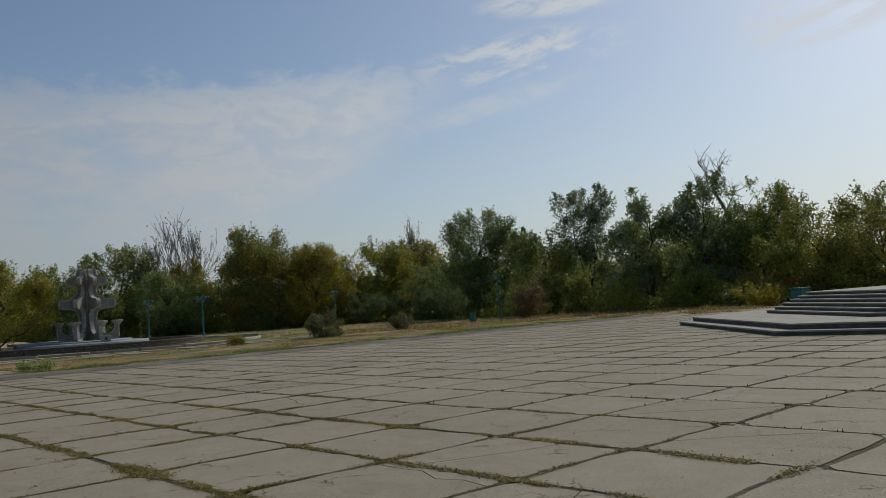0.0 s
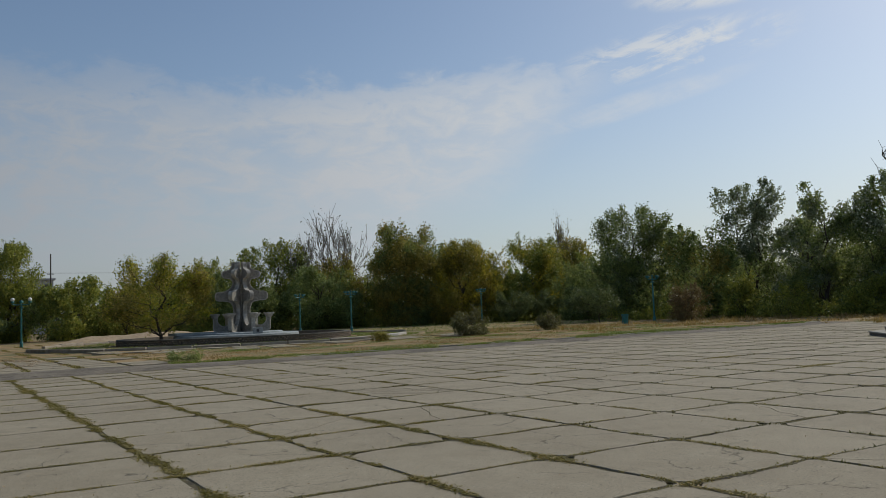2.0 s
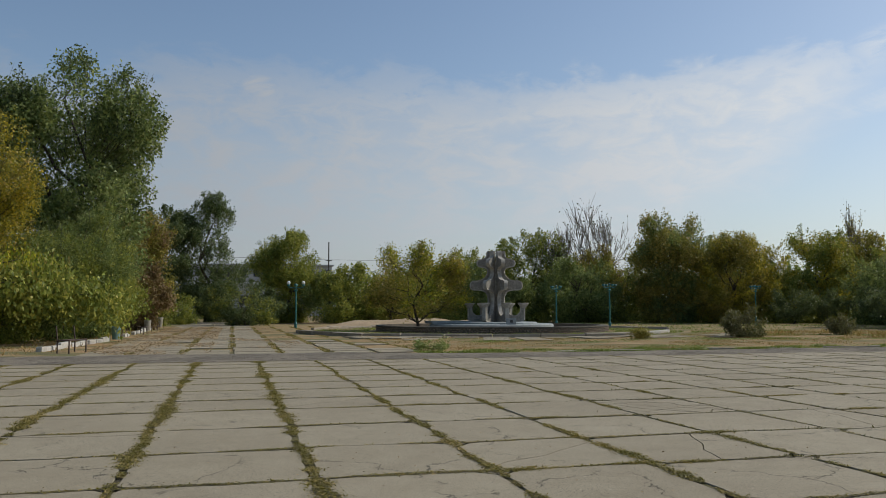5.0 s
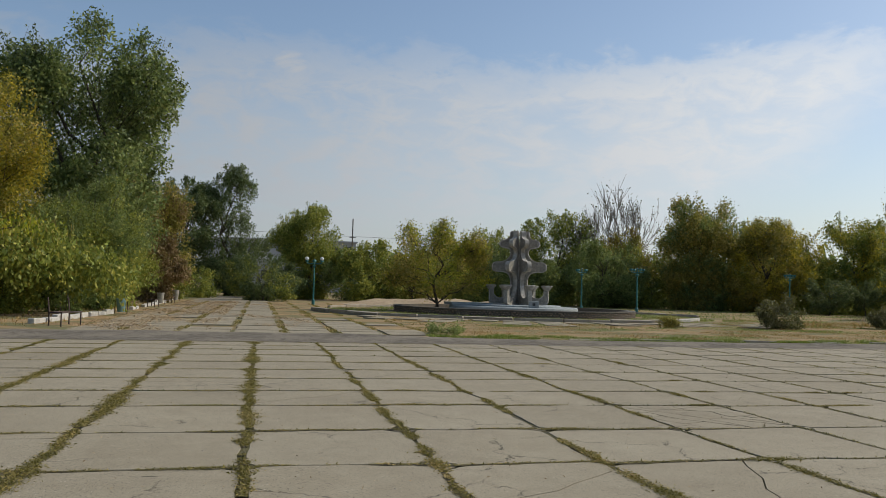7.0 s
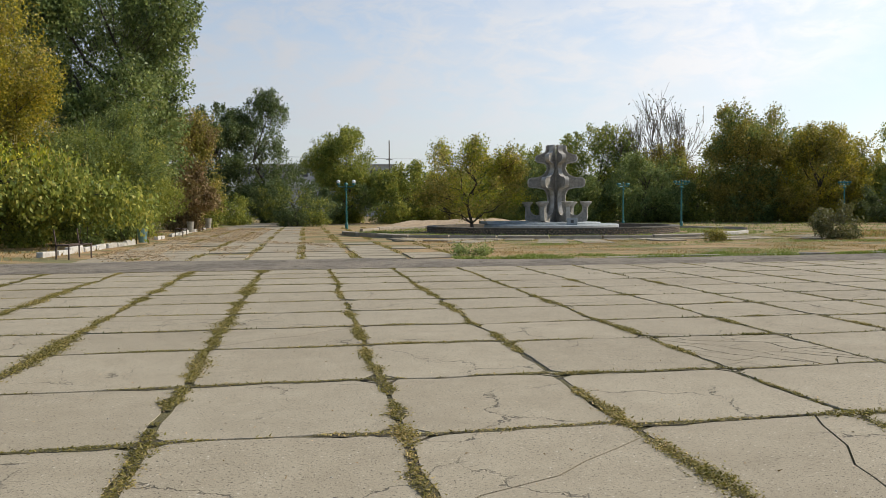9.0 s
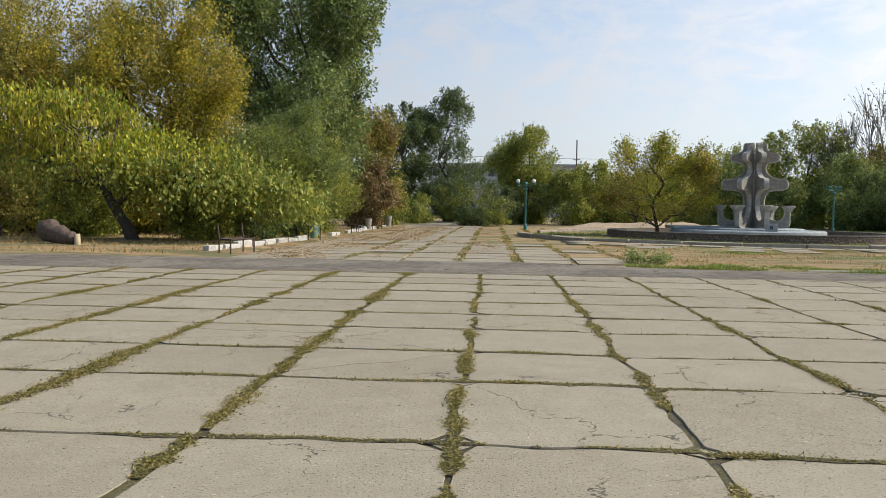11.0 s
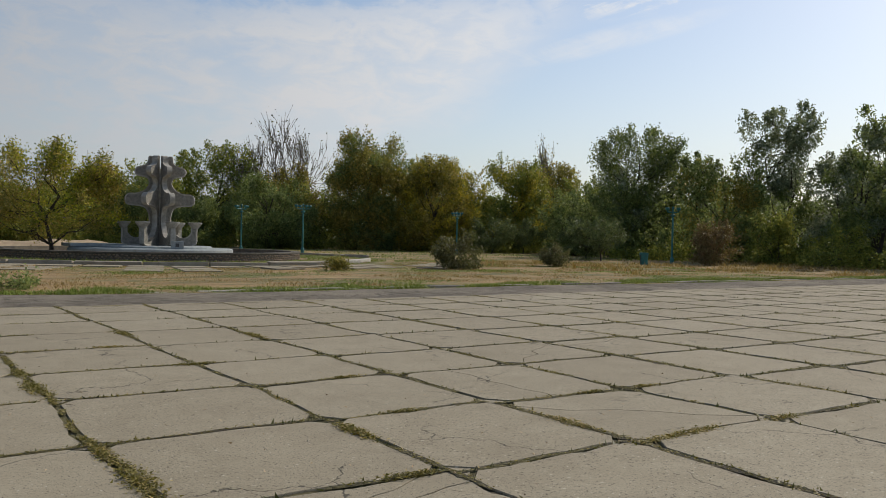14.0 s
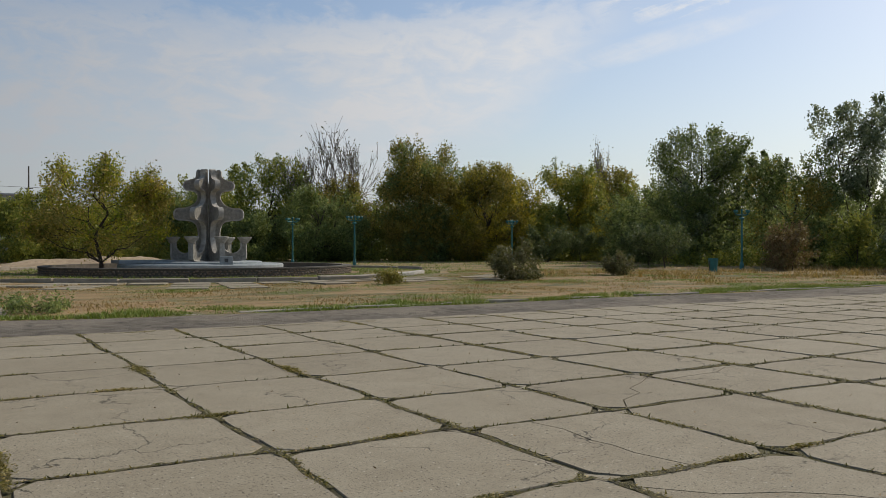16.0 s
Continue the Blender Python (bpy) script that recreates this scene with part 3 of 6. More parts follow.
def asphalt_strip():
    bm = bmesh.new()
    xs = np.arange(-30, 47, 0.7)
    rows = []
    for xx in xs:
        far = verge(xx) + 0.35 * noise.noise((xx * 0.7, 1.5, 0)) + 0.12 * noise.noise((xx * 2.9, 7.5, 0))
        ys = [SLAB_END - 0.05 + 0.1 * noise.noise((xx * 1.3, 4.5, 0)), SLAB_END + 0.7, SLAB_END + 1.6, far - 0.12, far]
        rows.append([bm.verts.new((xx, yy, zz + 0.008 * noise.noise((xx, yy, 2)))) for yy, zz in zip(ys, (-0.02, 0.0, 0.012, 0.03, -0.03))])
    for a, b in zip(rows, rows[1:]):
        for i in range(4):
            bm.faces.new((a[i], b[i], b[i + 1], a[i + 1]))
    me = bpy.data.meshes.new("road")
    bm.to_mesh(me)
    bm.free()
    me.materials.append(ASPHALT)
    tagged(new("road", me), "worn grey asphalt strip between paving and grass", "road", kind="structure")


def warped(x, y):
    """The paving's lines wander by a few centimetres; returns the moved point."""
    a = 0.075 * noise.noise((x * 0.62, y * 0.62, 11)) + 0.026 * noise.noise((x * 2.3, y * 2.3, 12)) + 0.007 * noise.noise((x * 7.0, y * 7.0, 13))
    b = 0.075 * noise.noise((x * 0.62, y * 0.62, 21)) + 0.028 * noise.noise((x * 2.3, y * 2.3, 22)) + 0.008 * noise.noise((x * 7.0, y * 7.0, 23))
    return x + a, y + b


def wear(x, y):
    """How far the slabs have crumbled back from a joint at a point."""
    return max(0.0, noise.noise((x * 1.7, y * 1.7, 31)) - 0.05)


def worn_slab(m, r, cuts):
    """A worn slab laid by the matrix m: wandering outline, cut corners, rounded arris."""
    rim = []
    for k, ((ax, ay), (bx, by)) in enumerate((((-.5, -.5), (.5, -.5)), ((.5, -.5), (.5, .5)), ((.5, .5), (-.5, .5)), ((-.5, .5), (-.5, -.5)))):
        one, two = cuts[k] / 1.6 * r.uniform(0.75, 1.2), cuts[(k + 1) % 4] / 1.6 * r.uniform(0.75, 1.2)
        bite = r.uniform(0.15, 0.85) if r.uniform() < 0.35 else -1
        for t in (one, *(q + r.uniform(-.03, .03) for q in (0.22, 0.32, 0.42, 0.52, 0.62, 0.71, 0.80)), 1 - two):
            j = abs(r.normal(0, 0.003)) + (0.016 * r.uniform(0.4, 1) if abs(t - bite) < 0.09 else 0.0)
            rim.append((ax + (bx - ax) * t - (ax + bx) * j, ay + (by - ay) * t - (ay + by) * j))
    k = len(rim)
    v = []
    for grow, z in ((0.996, 0.0), (1.0, -0.009), (1.002, -h_slab)):
        for p in rim:
            q = m @ Vector((p[0] * grow, p[1] * grow, z))
            x, y = warped(q.x, q.y)
            back = Vector((m.translation.x - x, m.translation.y - y)).normalized() * (0.032 * wear(x, y) + 0.012 * max(0.0, noise.noise((x * 7, y * 7, 32))))
            v.append((x + back.x, y + back.y, q.z))
    f = [tuple(range(k))]
    for o in (0, k):
        f += [(o + (i + 1) % k, o + i, o + k + i, o + k + (i + 1) % k) for i in range(k)]
    return v, f


def cut_polygon(poly, p, d, r):
    """Split a convex outline along a crooked line through p with direction d."""
    n = Vector((-d.y, d.x))
    sides = [[], []]
    for i, a in enumerate(poly):
        b = poly[(i + 1) % len(poly)]
        da, db = (a - p).dot(n), (b - p).dot(n)
        sides[0 if da >= 0 else 1].append(a)
        if da * db < 0:
            q = a.lerp(b, da / (da - db))
            sides[0].append(q)
            sides[1].append(q)
    return [q for q in sides if len(q) > 2]


def shattered_slab(m, r):
    """A slab broken into many shards with crumbled gaps between them."""
    rim = [Vector((m @ Vector((a, b, 0)))[:2]) for a, b in ((-.46, -.5), (.45, -.5), (.5, -.44), (.5, .45), (.44, .5), (-.45, .5), (-.5, .43), (-.5, -.45))]
    shards = [rim]
    for _ in range(5):
        out = []
        for s in shards:
            c = sum(s, Vector((0, 0))) / len(s)
            wide = max((q - c).length for q in s)
            if wide > 0.26 and r.uniform() < 0.8:
                a = r.uniform(0, 3.14)
                out += cut_polygon(s, c + Vector((r.normal(0, 0.08), r.normal(0, 0.08))), Vector((math.cos(a), math.sin(a))), r)
            else:
                out.append(s)
        shards = out
    v, f = [], []
    for s in shards:
        c = sum(s, Vector((0, 0))) / len(s)
        ring = []
        for a, b in zip(s, s[1:] + s[:1]):
            for t in (0.0, 0.2, 0.4, 0.6, 0.8):
                q = a.lerp(b, t)
                bend = Vector((noise.noise((q.x * 4.5, q.y * 4.5, 41)), noise.noise((q.x * 4.5, q.y * 4.5, 42)))) * 0.05
                back = (c - q).normalized() * (0.003 + 0.014 * r.uniform() ** 2)
                ring.append(q + bend + back)
        k, o, z = len(ring), len(v), float(abs(r.normal(0, 0.002)))
        for grow, zz in ((0.99, z), (1.0, z - 0.008), (1.0, z - h_slab)):
            for q in ring:
                w = c + (q - c) * grow
                v.append((*warped(w.x, w.y), zz))
        f.append(tuple(range(o, o + k)))
        for e in (o, o + k):
            f += [(e + (i + 1) % k, e + i, e + k + i, e + k + (i + 1) % k) for i in range(k)]
    return v, f


def slab_mesh(r, h=0.06, chip=0.010, cut=1.0, cuts=None):
    """A paving slab of 1 x 1 with a worn outline and cut corners; z 0 is its top."""
    pts = []
    for k, ((ax, ay), (bx, by)) in enumerate((((-.5, -.5), (.5, -.5)), ((.5, -.5), (.5, .5)), ((.5, .5), (-.5, .5)), ((-.5, .5), (-.5, -.5)))):
        one, two = (cut * (r.uniform(0.02, 0.07) if r.uniform() < 0.75 else 0.012) for _ in range(2))
        if cuts:
            one, two = min(0.13, cuts[k] * r.uniform(0.8, 1.2)), min(0.11, cuts[(k + 1) % 4] * r.uniform(0.8, 1.2))
        for t in (one, 0.2 + r.uniform(-.06, .06), 0.4 + r.uniform(-.08, .08), 0.62 + r.uniform(-.08, .08), 0.82 + r.uniform(-.05, .05), 1 - two):
            j = abs(r.normal(0, chip))
            pts.append((ax + (bx - ax) * t - (ax + bx) * j, ay + (by - ay) * t - (ay + by) * j))
    k = len(pts)
    v = [(p[0] * 0.995, p[1] * 0.995, 0.0) for p in pts] + [(p[0] * 1.001, p[1] * 1.001, -h) for p in pts]
    f = [tuple(range(k))]
    for i in range(k):
        j = (i + 1) % k
        f.append((j, i, k + i, k + j))
    return v, f


def broken_slab_mesh(r, cuts):
    """The same slab, cracked in two along a crooked line."""
    v, f = slab_mesh(r, cuts=[q / 1.6 for q in cuts])
    k = len(v) // 2
    top = [Vector(p) for p in v[:k]]
    a = int(r.integers(0, k // 2))
    b = a + int(r.integers(k // 3, k // 2 + 2))
    line = [top[a].lerp(top[b % k], t) + Vector((float(r.normal(0, 0.035)), float(r.normal(0, 0.035)), 0)) for t in (0.2, 0.4, 0.6, 0.8)]
    side = (top[b % k] - top[a]).cross(Vector((0, 0, 1))).normalized() * 0.0045
    ways = ([top[i % k] for i in range(a, b + 1)], line[::-1], side), ([top[i % k] for i in range(b, a + k + 1)], line, -side)
    out_v, out_f = [], []
    for rim, seam, off in ways:
        ring = [rim[0] + off] + rim[1:-1] + [rim[-1] + off] + [p + off for p in seam]
        o, n = len(out_v), len(ring)
        out_v += [(p.x, p.y, 0.0) for p in ring] + [(p.x, p.y, -h_slab) for p in ring]
        out_f.append(tuple(range(o, o + n)))
        out_f += [(o + (i + 1) % n, o + i, o + n + i, o + n + (i + 1) % n) for i in range(n)]
    return out_v, out_f


h_slab = 0.05
COLS = [-26.62 + 1.67 * i for i in range(17)] + [1.77, 3.47, 5.14, 6.7, 8.38, 10.0, 11.5, 13.0] + [14.6 + 1.56 * i for i in range(21)]
ROWSY = [-22.4 + 1.7 * i for i in range(16)] + [4.8, 6.5, 8.2, 9.93, 11.57, 13.26, 15.04, 16.93, 18.47, 20.08, 21.52, 23.12, 24.75, 26.25, 27.6, SLAB_END]
shift_rng = np.random.default_rng(31)
JOGS = [float(shift_rng.normal(0, 0.02 if c < 5.5 else (0.035 if c < 15 else 0.06))) for c in COLS]


def row_shift(x):
    """The cross joints run a little askew towards the sun's side, and jog from column to column."""
    col = max(q for q in range(len(COLS)) if COLS[q] <= x)
    end = COLS[min(col + 1, len(COLS) - 1)]
    return JOGS[col] - 0.038 * max(0.0, (COLS[col] + end) / 2 - 5.4)


def corner_cut(x, y):
    """How far, in metres, the corners are cut back where four slabs meet."""
    k = 0.5 + 0.9 * noise.noise((x * 1.3, y * 1.3, 61))
    return max(0.035, (0.03 + 0.11 * k) if x < 4.4 and y > 10 else (0.06 + 0.17 * k))


def platform_covers(x, y):
    return math.hypot(x - PLAT[0], y - PLAT[1]) < 13.6


PLAT = (37.0, 5.4)


def joint_gap(i):
    """Half of the width of the joint along column line i."""
    return 0.030 if COLS[i] < 4.5 else (0.019 if COLS[i] < 7.5 else (0.018 if COLS[i] < 14.0 else 0.034))


def plaza():
    r = np.random.default_rng(3)
    root = tagged(new("pavement"), "cracked square concrete slabs with weeds in the joints", "pavement", kind="structure")
    near = []
    rest_v, rest_f = [], []
    for i in range(len(COLS) - 1):
        shift, ygap = row_shift((COLS[i] + COLS[i + 1]) / 2), 0.018 if COLS[i] < 14 else 0.04
        for j in range(len(ROWSY) - 1):
            a, b = COLS[i] + joint_gap(i), COLS[i + 1] - joint_gap(i + 1)
            c, d = ROWSY[j] + ygap + shift, ROWSY[j + 1] - ygap + shift
            a, b = a + float(abs(r.normal(0, 0.003))), b - float(abs(r.normal(0, 0.003)))
            if j == len(ROWSY) - 2:
                d = SLAB_END
            cx, cy = (a + b) / 2 + r.normal(0, 0.006), (c + d) / 2 + r.normal(0, 0.006)
            if platform_covers(cx, cy) and platform_covers(cx, cy):
                continue
            m = Matrix.LocRotScale((cx, cy, float(abs(r.normal(0, 0.003)))), Euler((float(r.normal(0, 0.0018)), float(r.normal(0, 0.0018)), float(r.normal(0, 0.004)))), (b - a, d - c, 1))
            cuts = [corner_cut(COLS[i + p], ROWSY[j + q]) for p, q in ((0, 0), (1, 0), (1, 1), (0, 1))]
            if -1.5 < cx < 24 and (1.5 if 3 < cx < 16 else 5.5) < cy < 29 and (cx < 16 or cy > 12):
                near.append((m, r.uniform() < 0.14, cuts))
            else:
                v, f = slab_mesh(r, cuts=[q / 1.6 for q in cuts])
                o = len(rest_v)
                for p in v:
                    w = m @ Vector(p)
                    rest_v.append((*warped(w.x, w.y), w.z))
                rest_f += [tuple(o + q for q in face) for face in f]
    # cement diamonds where four slabs meet with cut corners
    fill_v, fill_f = [], []
    for cx in COLS[1:-1]:
        for cy in ROWSY[1:-1]:
            leg = corner_cut(cx, cy)
            cy += (row_shift(cx - 0.1) + row_shift(cx + 0.1)) / 2
            if leg < 0.06 or r.uniform() < 0.12 or platform_covers(cx, cy):
                continue
            cx0, cy0 = warped(cx, cy)
            k, o, w = 12, len(fill_v), leg * r.uniform(0.9, 1.08)
            turn = r.uniform(-0.12, 0.12)
            for q in range(k):
                a = 2 * math.pi * q / k
                rim = w / (abs(math.cos(a)) + abs(math.sin(a))) * r.uniform(0.86, 1.06)
                fill_v.append((cx0 + rim * math.cos(a + turn), cy0 + rim * math.sin(a + turn), -0.002))
            fill_f.append(tuple(range(o, o + k)))
    patches = new("joint_cement", mesh_of("joint_cement", fill_v, fill_f, CONCRETE))
    patches.parent = root
    tagged(patches, kind="stuff")
    bed = new("joint_soil", mesh_of("joint_soil", [(-27, -21, -0.008), (47, -21, -0.008), (47, SLAB_END, -0.008), (-27, SLAB_END, -0.008)], [(0, 1, 2, 3)], JOINT))
    bed.parent = root
    me = mesh_of("far_slabs", rest_v, rest_f, CONCRETE)
    ob = new("far_slabs", me)
    ob.parent = root
    tagged(ob, kind="stuff")
    return root, near


def weeds(name, spots, mat, label, size=0.05, tall=0.5, parent=None):
    """Low leaves that creep along joints; spots: n x 3."""
    r = np.random.default_rng(len(spots))
    n = len(spots)
    d = r.normal(0, 1, (n, 3))
    d[:, 2] = np.abs(d[:, 2]) * tall
    d /= np.linalg.norm(d, axis=1, keepdims=True)
    s = np.cross(d, np.array([0, 0, 1.0]) + r.normal(0, 0.4, (n, 3)))
    s /= np.linalg.norm(s, axis=1, keepdims=True) + 1e-9
    ln = size * r.uniform(0.5, 1.5, (n, 1))
    q = np.stack([spots - s * ln * 0.25, spots + s * ln * 0.25, spots + d * ln], 1)
    return tagged(new(name, quads_mesh(name, q, mat)), label, "weeds", kind="stuff")


def ribbon(verts, faces, line):
    """A ragged flat strip; line: rows of (left, right)."""
    o = len(verts)
    for a, b in line:
        verts += [a, b]
    faces += [(o + 2 * i, o + 2 * i + 1, o + 2 * i + 3, o + 2 * i + 2) for i in range(len(line) - 1)]


def joint_weeds():
    r = np.random.default_rng(11)
    pts, sv, sf = [], [], []
    for i, cx in enumerate(COLS):
        if not -10 < cx < 36:
            continue
        gap = joint_gap(i)
        lush = 0.30 if cx < 4 else (0.14 if cx < 7.5 else (0.08 if cx < 9 else 0.05))
        wide = 0.135 if cx < 4 else (0.09 if cx < 7.5 else 0.055)
        line = []
        for yy in np.arange(3.5, SLAB_END, 0.03 if cx < 20 else 0.09):
            k = 0.9 * noise.noise((cx * 3.1, yy * 1.1, 0)) + 0.7 * noise.noise((cx, yy * 3.6, 5)) + 1.2 * wear(cx, yy) + lush
            if k > 0:
                half = gap * 1.12 + wide * max(0.0, min(1.0, k)) + 0.008 * r.uniform()
                side = 0.035 * noise.noise((cx * 2.0, yy * 1.7, 3)) * max(0.0, min(1.0, k * 3))
                a, b = (max(gap * 1.1, half * (0.35 + 0.6 * r.uniform())) for _ in range(2))
                up = 0.0045 if k > 0 else -0.007
                wx, wy = warped(cx, yy)
                line.append(((wx + side - a, wy, up), (wx + side + b, wy, up)))
                for _ in range(int(half * (400 if -4 < cx < 9 else 130)) if platform_covers(cx, yy) is False else 0):
                    pts.append((wx + side + r.normal(0, 0.52) * half, wy + 0.03 * r.uniform(), 0.003 + 0.010 * r.uniform()))
            else:
                if len(line) > 1:
                    ribbon(sv, sf, line)
                line = []
        if len(line) > 1:
            ribbon(sv, sf, line)
    for cy in ROWSY:
        if cy < 4:
            continue
        line = []
        for xx in np.concatenate([np.arange(-8, 20, 0.03), np.arange(20, 36, 0.09)]):
            k = 0.9 * noise.noise((xx * 0.8, cy * 2.7, 9)) + 0.6 * noise.noise((xx * 3.0, cy, 4)) + 1.2 * wear(xx, cy) + (0.32 if xx < 7.5 else (0.12 if xx < 9 else 0.05))
            if k > 0:
                half = 0.012 + (0.055 if xx < 7.5 else 0.042) * max(0.0, min(1.0, k)) + 0.004 * r.uniform()
                a, b = (half * (0.7 + 0.35 * r.uniform()) for _ in range(2))
                up = 0.0047 if k > 0 else -0.0075
                wx, wy = warped(xx, cy + row_shift(xx))
                line.append(((wx, wy + b, up), (wx, wy - a, up)))
                for _ in range(int(half * (210 if -4 < xx < 9 else 90)) + 1 if platform_covers(xx, cy) is False else 0):
                    pts.append((wx + 0.03 * r.uniform(), wy + r.normal(0, 0.6) * half, 0.003 + 0.009 * r.uniform()))
            else:
                if len(line) > 1:
                    ribbon(sv, sf, line)
                line = []
        if len(line) > 1:
            ribbon(sv, sf, line)
    tagged(new("joint_dirt", mesh_of("joint_dirt", sv, sf, JOINT)), "dirt and moss spilling from the paving joints", "dirt", kind="stuff")
    # larger mats where joints cross
    for mx, my, mr, along in ((3.44, 8.4, 0.34, 0), (3.5, 7.1, 0.2, 0), (3.75, 6.65, 0.14, 1), (5.2, 6.6, 0.22, 1), (6.45, 3.3, 0.18, 1), (5.15, 4.5, 0.14, 0), (6.8, 6.5, 0.14, 1),
                              (5.3, 8.1, 0.18, 0), (6.72, 8.15, 0.26, 0), (6.73, 9.6, 0.2, 0), (5.02, 9.8, 0.2, 1), (4.47, 9.86, 0.18, 1), (3.54, 9.8, 0.2, 1), (5.12, 11.66, 0.16, 0),
                              (6.58, 11.77, 0.14, 1), (5.2, 13.24, 0.2, 0), (6.8, 11.95, 0.26, 0), (7.15, 11.6, 0.15, 1), (6.88, 12.55, 0.18, 0), (5.38, 11.72, 0.22, 1), (6.76, 13.3, 0.14, 0), (6.95, 15.2, 0.14, 1),
                              (8.43, 13.3, 0.18, 1), (8.43, 12.7, 0.17, 0), (5.3, 17.5, 0.15, 0), (8.48, 17.4, 0.22, 0), (8.47, 16.0, 0.14, 0), (5.12, 17.95, 0.2, 0), (5.15, 16.3, 0.2, 0), (5.6, 17.0, 0.13, 1),
                              (8.5, 18.1, 0.13, 0), (10.13, 17.9, 0.14, 0), (9.53, 23.67, 0.12, 1), (10.98, 20.45, 0.1, 1), (11.65, 17.35, 0.15, 0), (12.15, 16.8, 0.15, 1), (10.02, 17.85, 0.14, 0),
                              (11.65, 16.6, 0.12, 1), (11.95, 15.2, 0.18, 1), (13.1, 16.5, 0.12, 1), (9.7, 16.9, 0.12, 1), (8.44, 20.6, 0.2, 0), (10.0, 21.1, 0.13, 1), (10.03, 24.3, 0.2, 0), (11.52, 23.4, 0.18, 0),
                              (12.57, 18.3, 0.1, 1), (13.2, 18.05, 0.09, 1), (10.66, 18.6, 0.1, 1), (8.45, 21.5, 0.16, 0), (17.9, 12.95, 0.35, 1), (19.3, 16.4, 0.35, 1), (11.9, 16.78, 0.12, 1)):
        if along:
            my = min((q + row_shift(mx) for q in ROWSY), key=lambda q: abs(q - my))
        else:
            mx = min(COLS, key=lambda q: abs(q - mx))
        mx, my = warped(mx, my)
        for _ in range(int(4200 * mr)):
            q = r.normal(0, 0.5, 2) * mr
            pts.append((mx + q[0] * (1.8 if along else 0.42), my + q[1] * (0.42 if along else 1.8), 0.002 + 0.016 * r.uniform()))
    weeds("joint_weeds", np.array(pts), WEED, "olive green weeds creeping along the paving joints", 0.021, 0.28)
    # low tufts standing in the joints of the farther paving
    tufts = []
    for cy in ROWSY:
        for xx in np.arange(-6, 38, 0.035):
            if cy < 3 or (xx < 8 and cy < 17.5) or platform_covers(xx, cy) or cy > SLAB_END - 0.1:
                continue
            if noise.noise((xx * 0.9, cy * 2.1, 71)) + 0.5 * noise.noise((xx * 3.7, cy, 72)) > -0.02:
                wx, wy = warped(xx, cy + row_shift(xx))
                tufts.append((wx + 0.03 * r.uniform(), wy + 0.012 * r.normal(), -0.004))
    for cx in COLS:
        for yy in np.arange(3, SLAB_END, 0.035):
            if not 8 < cx < 38 or platform_covers(cx, yy):
                continue
            if noise.noise((cx * 1.9, yy * 0.9, 73)) + 0.5 * noise.noise((cx, yy * 3.7, 74)) > 0.0:
                wx, wy = warped(cx, yy)
                tufts.append((wx + 0.012 * r.normal(), wy + 0.03 * r.uniform(), -0.004))
    weeds("joint_tufts", np.array(tufts), LEAF_DRAB, "low dry olive tufts standing in the paving joints", 0.036, 1.2)
    # grit, leaf scraps and pebbles on the slabs
    n = 5200
    p = np.stack([r.uniform(-6, 20, n), r.uniform(3, 28.8, n), np.full(n, 0.006)], 1)
    weeds("scattered_scraps", p, LITTER_BROWN, "small leaf scraps lying on the paving", 0.02, 0.3)
    v, f = [], []
    for _ in range(2200):
        x, y, w = r.uniform(-6, 20), r.uniform(4, 28.8), abs(r.normal(0.004, 0.003)) + 0.002
        o = len(v)
        v += [(x + w * math.cos(a) * r.uniform(0.7, 1.2), y + w * math.sin(a) * r.uniform(0.7, 1.2), 0.002) for a in (0, 1.57, 3.14, 4.71)] + [(x, y, 0.002 + w * 0.6)]
        f += [(o, o + 1, o + 4), (o + 1, o + 2, o + 4), (o + 2, o + 3, o + 4), (o + 3, o, o + 4)]
    tagged(new("pebbles", mesh_of("pebbles", v, f, STEP_CONCRETE)), "small pale pebbles lying on the paving", "pebbles", kind="stuff")


